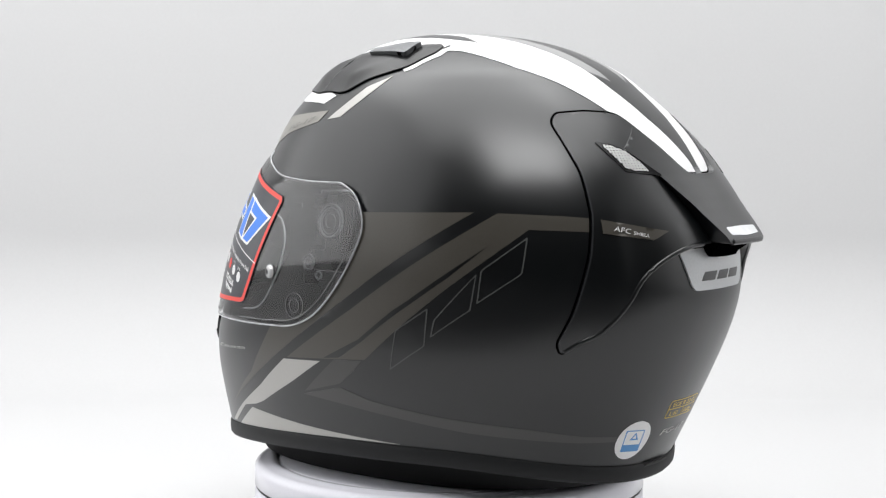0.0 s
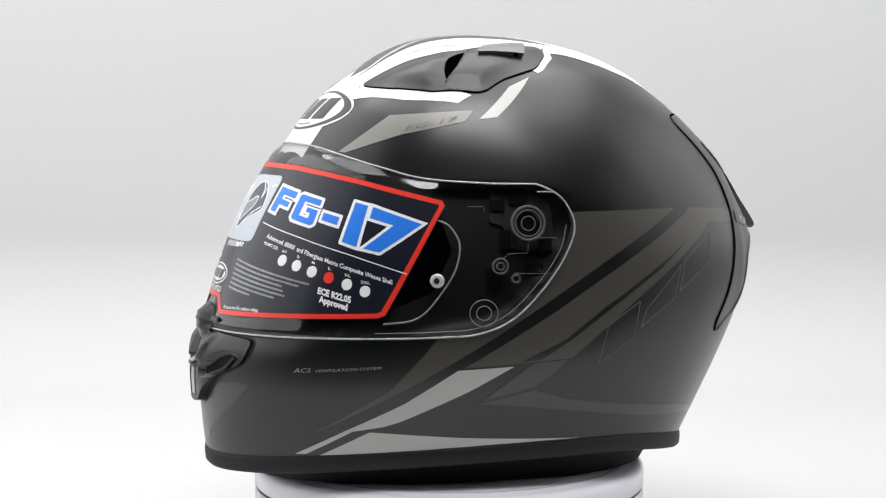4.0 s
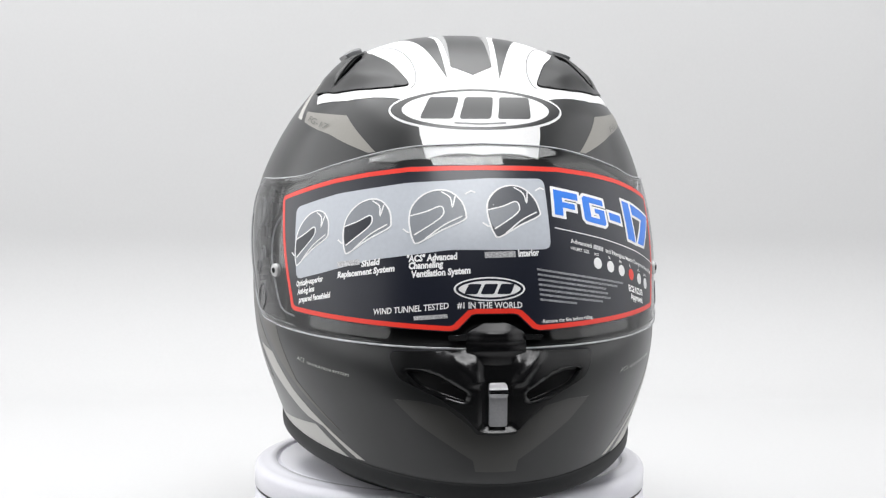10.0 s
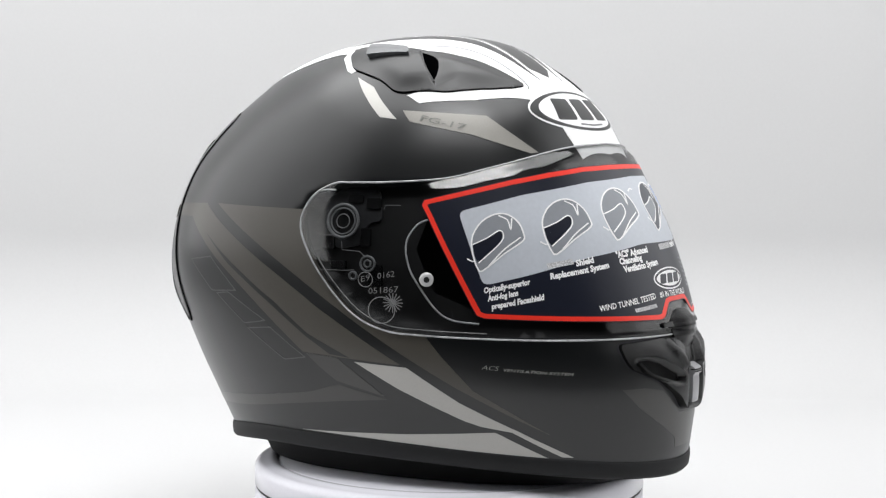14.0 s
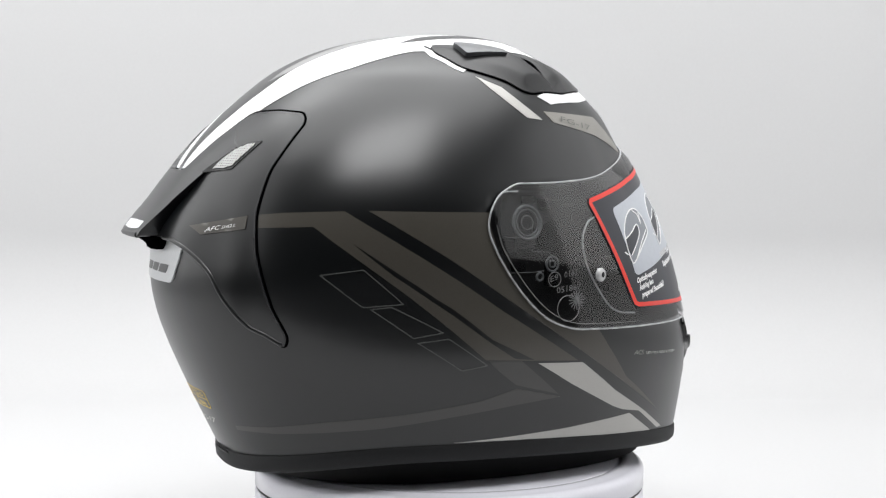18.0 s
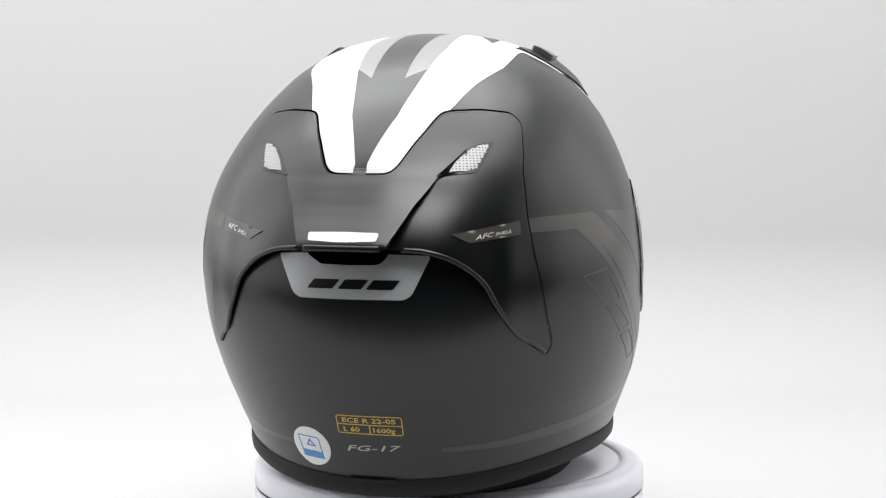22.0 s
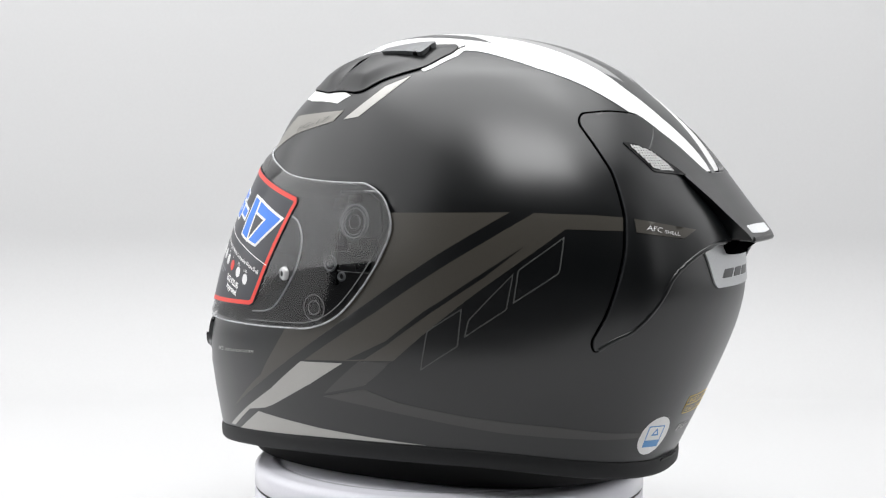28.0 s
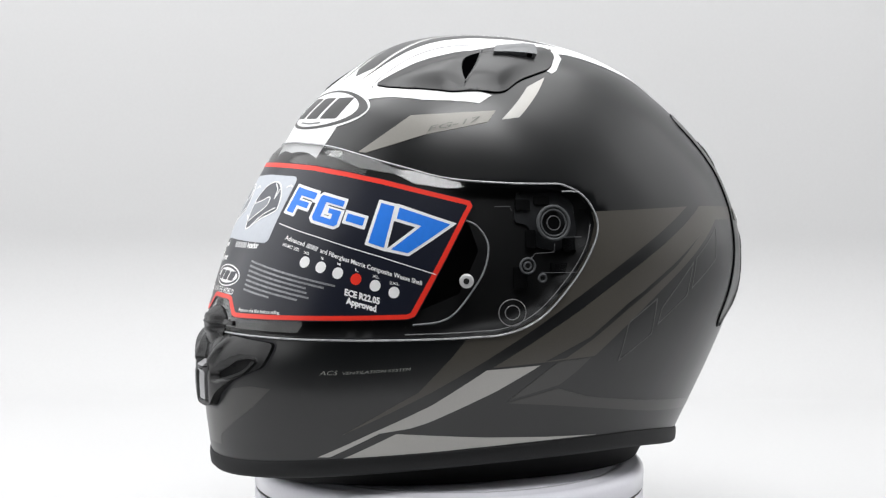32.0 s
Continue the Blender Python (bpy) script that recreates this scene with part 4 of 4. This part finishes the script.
def visor():
    v, f = VISOR_GRID
    ob = part("visor", mesh_of("visor", v, f), VISOR, HELMET, "clear visor, closed")
    ob.visible_shadow = False
    tube("visor_edge", [on_visor(u, z, -0.0002) for u, z in cut_fine(VISOR_LOOP, 0.004)], 0.0006, CLEAR_EDGE, ob, "bright polished edge")
    # black frame and side plates under the visor
    lay("eye_port_gasket", [grown(VISOR_LOOP, -0.0012), grown(EYE_PORT, -0.004)], GASKET, HELMET, "black gasket and side plates under the visor", lift=0.0006, step=0.004, tree=RECESS_TREE)
    for s in (-1, 1):
        ring = visor_ring("pivot_ring", s * 81.9, 0.2215, 0.0094, 0.0011, BEAD, ob, "moulded pivot ring", lift=INNER)
        visor_ring("pivot_ring_inner", s * 81.9, 0.2215, 0.0074, 0.0006, BEAD, ob, lift=INNER)
        visor_ring("pivot_boss", s * 81.9, 0.2215, 0.0040, 0.0004, DIM_EDGE, ob, lift=INNER)
        visor_ring("boss", s * 74.6, 0.1975, 0.0042, 0.0008, BEAD, ob, "moulded boss", lift=INNER)
        visor_ring("boss_core", s * 74.6, 0.1975, 0.0020, 0.0007, BEAD, ob, lift=INNER)
        visor_ring("small_boss", s * 78.6, 0.1904, 0.0021, 0.0009, BEAD, ob, lift=INNER)
        if s < 0:
            visor_ring("ratchet_core", s * 70.5, 0.1716, 0.0040, 0.0003, DIM_EDGE, ob)
        visor_ring("ratchet_ring", s * 70.5, 0.1716, 0.0075, 0.0003, DIM_EDGE, ob)
        bevel = [on_visor(s * deg(a), z, 0.0001) for a, z in curve_through([(91.6, 0.2207), (89.7, 0.2065), (84.2, 0.1884), (76.8, 0.1715), (69.0, 0.1632), (60, 0.1612), (46, 0.1600)], 5)]
        tube("edge_bevel", bevel, 0.00028, DIM_EDGE, ob, closed=False)
        rib = [on_visor(s * deg(a), z, -0.0003) for a, z in ((84.4, 0.2392), (87.0, 0.2393), (89.4, 0.2388))]
        tube("rib", rib, 0.0005, CLEAR_EDGE, ob, closed=False)
        for line in (((81.6, 0.2100), (81.4, 0.2052), (76.5, 0.2046), (75.2, 0.2018)), ((78.0, 0.1940), (80.5, 0.1935), (88.0, 0.1935)), ((66.0, 0.2310), (70.0, 0.2310), (70.5, 0.2285)), ((84.0, 0.2135), (89.0, 0.2136))):
            tube("moulded_line", [on_visor(s * deg(a), z, -0.0003) for a, z in line], 0.00022, DIM_EDGE, ob, closed=False)
        # inner lens: its edge line and the pin that holds it
        lens = curve_through([(58.5, 0.2235), (61.7, 0.2200), (64.4, 0.2100), (63.6, 0.1960), (60.4, 0.1830), (56.6, 0.1715), (53.0, 0.1668), (47.5, 0.1652)], 5)
        tube("inner_lens_edge", [on_visor(s * deg(a), z, -0.0008) for a, z in lens], 0.0006, CLEAR_EDGE, ob, "clear edge of the inner lens", closed=False)
        p = on_visor(s * deg(59.3), 0.1897, 0.0)
        o, pin_v, pin_f = outward(p), [], []
        side = Vector((0, 0, 1)).cross(o)
        prof = [(0.0041, -0.001), (0.0041, 0.0006), (0.0036, 0.0013), (0.0020, 0.0016), (0.0003, 0.0016)]
        for r, h in prof:
            pin_v += [p + o * h + (side * math.cos(2 * math.pi * k / 20) + Vector((0, 0, 1)) * math.sin(2 * math.pi * k / 20)) * r for k in range(20)]
        for i in range(len(prof) - 1):
            pin_f += [(i * 20 + k, i * 20 + (k + 1) % 20, (i + 1) * 20 + (k + 1) % 20, (i + 1) * 20 + k) for k in range(20)]
        part("lens_pin", mesh_of("lens_pin", pin_v, pin_f), PIN, ob, "pale round pin with a dark hole")
        hole = [p + o * 0.0017 + (side * (math.cos(2 * math.pi * k / 16)) + Vector((0, 0, 1)) * math.sin(2 * math.pi * k / 16)) * 0.0017 for k in range(16)]
        part("pin_hole", mesh_of("pin_hole", hole, [tuple(range(16))], False), LINER, ob, "dark hole of the pin")
        # the mechanism under the visor's side
        base_plate = lay("side_mechanism", [rounded(around(both([(72.5, 0.2392), (84.0, 0.2398), (89.0, 0.2330), (89.5, 0.2140), (84.0, 0.2050), (77.5, 0.2075), (75.5, 0.2200), (71.5, 0.2215)], s)), 0.003)], MECHANISM, HELMET, "dark grey visor mechanism plate", lift=0.0016, deep=0.0, step=0.004, tree=RECESS_TREE)
        lay("pivot_cap", [ellipse(s * deg(81.6), 0.2207, 0.0070, 0.0078, 32)], PLASTIC, base_plate, lift=0.0034, deep=0.0, step=0.004, tree=RECESS_TREE)
        for a, z, w, h in ((74.0, 0.2310, 0.0045, 0.0030), (87.0, 0.2085, 0.0040, 0.0036), (79.5, 0.2335, 0.0050, 0.0022), (76.0, 0.2120, 0.0030, 0.0050), (73.0, 0.1905, 0.0040, 0.0060), (84.0, 0.1960, 0.0050, 0.0026)):
            lay("latch_block", [rounded([(s * deg(a) + x * w, z + y * h) for x, y in ((-1, -1), (1, -1), (1, 1), (-1, 1))], 0.001)], GLOSS, base_plate, lift=0.0028, deep=0.0, step=0.004, tree=RECESS_TREE)
    # approval marks moulded on one side
    visor_ring("mark_ring", 74.8, 0.1888, 0.0042, 0.00025, DIM_EDGE, ob)
    for words, a, b, z, h in (("E9", 76.0, 73.6, 0.1872, 0.0034), ("0162", 71.6, 67.2, 0.1893, 0.0036), ("051867", 74.0, 66.2, 0.1806, 0.0036)):
        write("mark_lettering", words, (deg(a), z), (deg(b), z + 0.0016), h, DIM_EDGE, ob, tree=SEEN_TREE, lift=0.0002)
    for k in range(8):
        t = math.pi * k / 8
        ends = [(deg(67.6) + q * 0.0056 * math.cos(t), 0.1760 + q * 0.0056 * math.sin(t)) for q in (-1, 1)]
        lay("mark_star", [stroke(ends, 0.0006)], DIM_EDGE, ob, lift=0.0002, step=0.004, tree=SEEN_TREE)
    return ob


VISOR_GRID = visor_grid()
SEEN_TREE = BVHTree.FromPolygons(*VISOR_GRID)
CLEAR_EDGE = surface("polished_clear_edge", (0.42, 0.43, 0.44), 0.10, 0.0, 0.25, 260, specular=1.0)
BEAD = surface("clear_moulded_bead", (0.17, 0.175, 0.18), 0.08, 0.0, 0.1, 260, coat=1.0, coat_rough=0.04, specular=1.0)
DIM_EDGE = surface("moulded_clear_relief", (0.20, 0.20, 0.205), 0.15, 0.0, 0.05, 300)
GASKET = surface("black_gasket_plastic", (0.006, 0.0062, 0.0066), 0.5, 0.0, 0.1, 500, specular=0.35)
MECHANISM = surface("dark_grey_mechanism", (0.022, 0.023, 0.025), 0.4, 0.0, 0.3, 220, 0.1)
PIN = surface("pale_plastic_pin", (0.62, 0.62, 0.62), 0.25, 0.2, 0.04, 300)
visor()


def visor_tab():
    loop = rounded(around(mirrored([(0, 0.1690), (2.2, 0.1690), (3.4, 0.1668), (5.2, 0.1640), (5.4, 0.1560), (4.8, 0.1500), (2.6, 0.1470), (0, 0.1465)])), 0.002)

    def h(u, z):
        a = abs(math.degrees(u / ROUND))
        dome = soft(a, 6.0, 1.0)
        ridge = max(0.0, 1 - abs(z - 0.1600) / 0.0012) + max(0.0, 1 - abs(z - 0.1545) / 0.0012)
        base = np.interp(z, [0.146, 0.152, 0.158, 0.164, 0.169], [0.002, 0.0055, 0.0095, 0.0115, 0.0065])
        return base * (0.45 + 0.55 * dome) + 0.0012 * min(1, ridge)
    tab = lay("visor_tab", [loop], TAB_BLACK, HELMET, "black thumb tab under the visor", lift=h, step=0.0013, radial=True, deep=0.0)
    for s in (-1, 1):
        q = around([(s * 5.2, 0.1630), (s * 8.4, 0.1624), (s * 8.4, 0.1600), (s * 5.2, 0.1600)])
        lay("tab_wing", [q], TAB_BLACK, tab, lift=0.0066, step=0.003, radial=True, deep=0.0)


TAB_BLACK = surface("deep_black_plastic", (0.004, 0.0042, 0.0046), 0.26, 0.0, 0.1, 500, specular=0.35)
visor_tab()


# ---- printed film on the visor ----
FILM = mirrored([(0, 0.2526), (9, 0.2523), (18, 0.2514), (28, 0.2484), (38, 0.2443), (50, 0.2380), (59.4, 0.2330), (59.8, 0.2312), (58.6, 0.2260), (47.6, 0.1712), (46.4, 0.1700), (8.2, 0.1660), (7.2, 0.1668), (4.6, 0.1745), (3.4, 0.1753), (0, 0.1753)])
FILM_LOOP = around(FILM)
FILM_GRID = visor_grid(0.0005)
FILM_TREE = BVHTree.FromPolygons(*FILM_GRID)
SMOOTH_TREES.append((FILM_TREE, *FILM_GRID, corner_normals(*FILM_GRID)))
ON = dict(tree=FILM_TREE)


def film():
    base = lay("visor_film", [grown(FILM_LOOP, 0.0018)], NAVY, HELMET, "dark printed film on the visor with a red border", lift=0.0005, step=0.0045, **ON)
    lay("red_border", [grown(FILM_LOOP, 0.0013), grown(FILM_LOOP, -0.0013)], RED, base, "red border", lift=0.0008, step=0.005, **ON)
    plate = [(51.6, 0.2278), (36, 0.2372), (18, 0.2440), (0, 0.2468), (-13.6, 0.2464), (-12.2, 0.2078), (8, 0.2080), (24, 0.2015), (38, 0.1918), (46.6, 0.1868)]
    lay("picture_panel", [rounded(around(plate), 0.004)], PALE, base, "pale grey panel with four helmet drawings", lift=0.0008, step=0.005, **ON)
    # four small drawings of a helmet, seen from the side
    outline = [(-0.52, -0.05), (-0.49, 0.22), (-0.30, 0.46), (-0.02, 0.56), (0.25, 0.50), (0.46, 0.27), (0.53, 0.0), (0.49, -0.13), (0.10, -0.32), (-0.32, -0.58), (-0.42, -0.50), (-0.48, -0.30)]
    opening = [(-0.50, 0.02), (-0.20, 0.10), (0.04, 0.20), (0.12, 0.12), (0.06, -0.06), (-0.40, -0.40), (-0.47, -0.25)]
    for n, (a, z, w, h, slope) in enumerate(((43.0, 0.2120, 0.0290, 0.0300, -0.24), (26.8, 0.2202, 0.0290, 0.0295, -0.16), (11.0, 0.2262, 0.0295, 0.0290, -0.07), (-5.2, 0.2290, 0.0285, 0.0285, 0.0))):
        def place(q):
            return [(deg(a) - x * w * 0.84, z + y * h * 0.86 - slope * x * w * 0.84) for x, y in q]
        body = [tuple(p) for p in curve_through(place(outline), 3, True)]
        lay("drawn_helmet", [body], DRAW_GREY if n < 3 else DRAW_DARK, base, lift=0.0010, step=0.005, **ON)
        lay("drawn_opening", [place(opening)], NAVY if n in (0, 1) else DRAW_GREY, base, lift=0.0012, step=0.005, **ON)
        lay("drawn_line", [grown(body, 0.0004), grown(body, -0.0004)], INK, base, lift=0.0013, step=0.006, **ON)
        for q in ([(-0.50, 0.02), (-0.20, 0.10), (0.04, 0.20), (0.12, 0.12), (0.06, -0.06), (-0.40, -0.40)], [(0.06, 0.52), (0.24, 0.38), (0.28, 0.16), (0.33, 0.40)], [(-0.2, -0.5), (0.12, -0.22), (0.46, -0.04)]):
            lay("drawn_line", [stroke([tuple(p) for p in curve_through(place(q), 3)], 0.0007)], INK, base, lift=0.0014, step=0.006, **ON)
        for q in ([(-0.62, -0.26), (-0.52, -0.34), (-0.46, -0.34)], [(0.52, 0.44), (0.64, 0.50), (0.72, 0.46)])[: 1 + (n in (2, 3))]:
            lay("drawn_arrow", [stroke(place(q), 0.0008)], INK, base, lift=0.0012, step=0.006, **ON)

    def words(text, a0, z0, a1, z1, h, mat=INK, fat=0.015, lift=0.0010, lean=0.0, bend=0.0, name="lettering"):
        return write(name, text, (deg(a0), z0), (deg(a1), z1), h, mat, base, tree=FILM_TREE, lift=lift, fat=fat, lean=lean, bend=bend)

    def bar(a0, z0, a1, z1, h, mat=None):
        lay("printed_bar", [stroke([(deg(a0), z0 + h / 2), (deg(a1), z1 + h / 2)], h)], mat or BAR_PRINT, base, lift=0.0010, step=0.005, **ON)

    # the large model number: letter strokes laid into slanting boxes
    big_f = [(0, 0), (0, 1), (1, 1), (1, 0.70), (0.36, 0.70), (0.36, 0.58), (0.84, 0.58), (0.84, 0.32), (0.36, 0.32), (0.36, 0)]
    big_g = [(0.10, 0), (0, 0.10), (0, 0.90), (0.10, 1), (1, 1), (1, 0.74), (0.34, 0.74), (0.34, 0.26), (0.68, 0.26), (0.68, 0.40), (0.50, 0.40), (0.50, 0.62), (1, 0.62), (1, 0.10), (0.90, 0)]
    whole = [(0, 0), (0, 1), (1, 1), (1, 0)]
    seven = [(-42.9, 0.2308), (-55.6, 0.2212), (-46.0, 0.2047), (-41.8, 0.2069), (-48.2, 0.2200), (-42.5, 0.2238)]
    boxes = ((big_f, (-14.4, 0.2264), (-21.2, 0.2228), (-22.0, 0.2376), (-15.3, 0.2409)), (big_g, (-22.2, 0.2222), (-29.2, 0.2182), (-29.9, 0.2335), (-23.0, 0.2372)),
             (whole, (-30.8, 0.2220), (-35.3, 0.2192), (-35.6, 0.2243), (-31.0, 0.2270)), (whole, (-36.9, 0.2103), (-40.8, 0.2073), (-42.0, 0.2311), (-38.4, 0.2331)))
    glyphs = []
    for q, a, b, c, d in boxes:
        a, b, c, d = (np.array(p) for p in (a, b, c, d))
        glyphs.append(around([tuple((a * (1 - x) + b * x) * (1 - y) + (d * (1 - x) + c * x) * y) for x, y in q]))
    glyphs.append(around(seven))
    for q in glyphs:
        lay("number_outline", [rounded(grown(q, 0.0012), 0.0006)], INK, base, "white outline of a large model number", lift=0.0009, step=0.004, **ON)
        lay("number", [rounded(grown(q, -0.0004), 0.0004)], BLUE, base, "large blue model number", lift=0.0013, step=0.004, **ON)
    lay("printed_line", [stroke(around([(-13.9, 0.2194), (-26, 0.2125), (-40, 0.2030), (-52.4, 0.1934)]), 0.0005)], INK, base, lift=0.0009, step=0.006, **ON)
    words("Advanced", -17.2, 0.2108, -22.6, 0.2074, 0.0026, fat=0.02)
    bar(-23.2, 0.2069, -26.0, 0.2050, 0.0024)
    words("and Fiberglass Matrix Composite Weave Shell", -26.7, 0.2045, -49.3, 0.1875, 0.0026, fat=0.02)
    words("HELMET SIZE", -17.0, 0.2072, -21.6, 0.2044, 0.0018)
    for n, (a, z, size) in enumerate(((-23.6, 0.1988, "XS"), (-27.5, 0.1963, "S"), (-31.4, 0.1934, "M"), (-35.4, 0.1904, "L"), (-39.5, 0.1870, "XL"), (-43.5, 0.1834, "2XL"))):
        lay("size_dot", [ellipse(deg(a), z, 0.0025, 0.0032, 24)], RED if n == 3 else INK, base, lift=0.0010, step=0.003, **ON)
        w = 0.7 * len(size)
        words(size, a + w * 0.48, z + 0.0046, a - w * 0.48, z + 0.0040, 0.0015)
    words("ECE R22.05", -33.4, 0.1815, -40.6, 0.1768, 0.0036, fat=0.05)
    words("Approved", -33.9, 0.1768, -40.0, 0.1726, 0.0036, fat=0.05)
    for n in range(7):
        t = n / 6
        short = 0.45 if n == 6 else (1.0, 0.93, 0.78, 0.83, 0.9, 0.8)[n]
        z0, span, fall = 0.1972 - 0.0162 * t, (22.5 - 5 * t) * short, (0.0110 - 0.004 * t) * short
        lay("printed_bar", [stroke([(deg(-8.7), z0), (deg(-8.7 - span), z0 - fall)], 0.0011)], FINE_PRINT, base, lift=0.0010, step=0.005, **ON)
    words("-Remove the film before riding.", -8.6, 0.1683, -20.1, 0.1690, 0.0020)
    words("Optically-superior", 46.4, 0.1826, 36.8, 0.1876, 0.0033, fat=0.05)
    words("Anti-fog lens", 45.6, 0.1782, 39.4, 0.1815, 0.0033, fat=0.05)
    words("prepared Faceshield", 44.8, 0.1738, 34.2, 0.1790, 0.0033, fat=0.05)
    bar(32.9, 0.1960, 27.2, 0.1984, 0.0030)
    words("Shield", 26.6, 0.1972, 22.6, 0.1990, 0.0034, fat=0.05)
    words("Replacement System", 32.4, 0.1903, 19.2, 0.1958, 0.0034, fat=0.05)
    words('"ACS" Advanced', 16.7, 0.2010, 6.9, 0.2030, 0.0036, fat=0.05)
    words("Channeling", 16.2, 0.1971, 9.6, 0.1987, 0.0036, fat=0.05)
    words("Ventilation System", 15.6, 0.1927, 4.4, 0.1955, 0.0036, fat=0.05)
    bar(1.5, 0.2036, -4.6, 0.2040, 0.0032)
    words("Interior", -5.2, 0.2042, -9.4, 0.2046, 0.0036, fat=0.05)
    words("WIND TUNNEL TESTED", 23.0, 0.1716, 8.4, 0.1766, 0.0034, fat=0.02)
    bar(14.8, 0.1698, 8.6, 0.1715, 0.0022)
    words("#1 IN THE WORLD", 6.8, 0.1768, -5.1, 0.1768, 0.0034, fat=0.02)
    oval = ellipse(deg(0.8), 0.1870, deg(6.7), 0.0064, 40)
    lay("oval_logo", [oval], INK, base, "white oval with slanted blocks", lift=0.0010, step=0.005, **ON)
    lay("oval_ring", [grown(oval, -0.0008), grown(oval, -0.0019)], NAVY, base, lift=0.0012, step=0.005, **ON)
    for x, w in ((0.0068, 0.0052), (0.0002, 0.0054), (-0.0066, 0.0056)):
        lay("oval_block", [slanted(deg(0.8) + x, 0.1870, w, 0.0054, -0.0010)], NAVY, base, lift=0.0013, step=0.005, **ON)


FINE_PRINT = surface("fine_print", (0.24, 0.245, 0.26), 0.4, 0.0, 0.75, 2200)
BAR_PRINT = surface("coarse_print", (0.46, 0.46, 0.47), 0.4, 0.0, 0.5, 1400)
DRAW_GREY = surface("grey_print", (0.25, 0.265, 0.29), 0.4, 0.0, 0.03, 400)
DRAW_DARK = surface("dark_grey_print", (0.075, 0.08, 0.095), 0.4, 0.0, 0.03, 400)
film()


def motions():
    """The disc and the helmet on it turn together."""
    rows = [0.5 * k for k in range(65)]
    walk(DISC, [(t, pose(0, 0, 0, 0, 0, START + SPEED * t)) for t in rows])
    walk(HELMET, [(t, pose(0, 0, 0, 0, 0, START + SPEED * t) @ pose(OFF_X, 0, 0)) for t in rows])


motions()
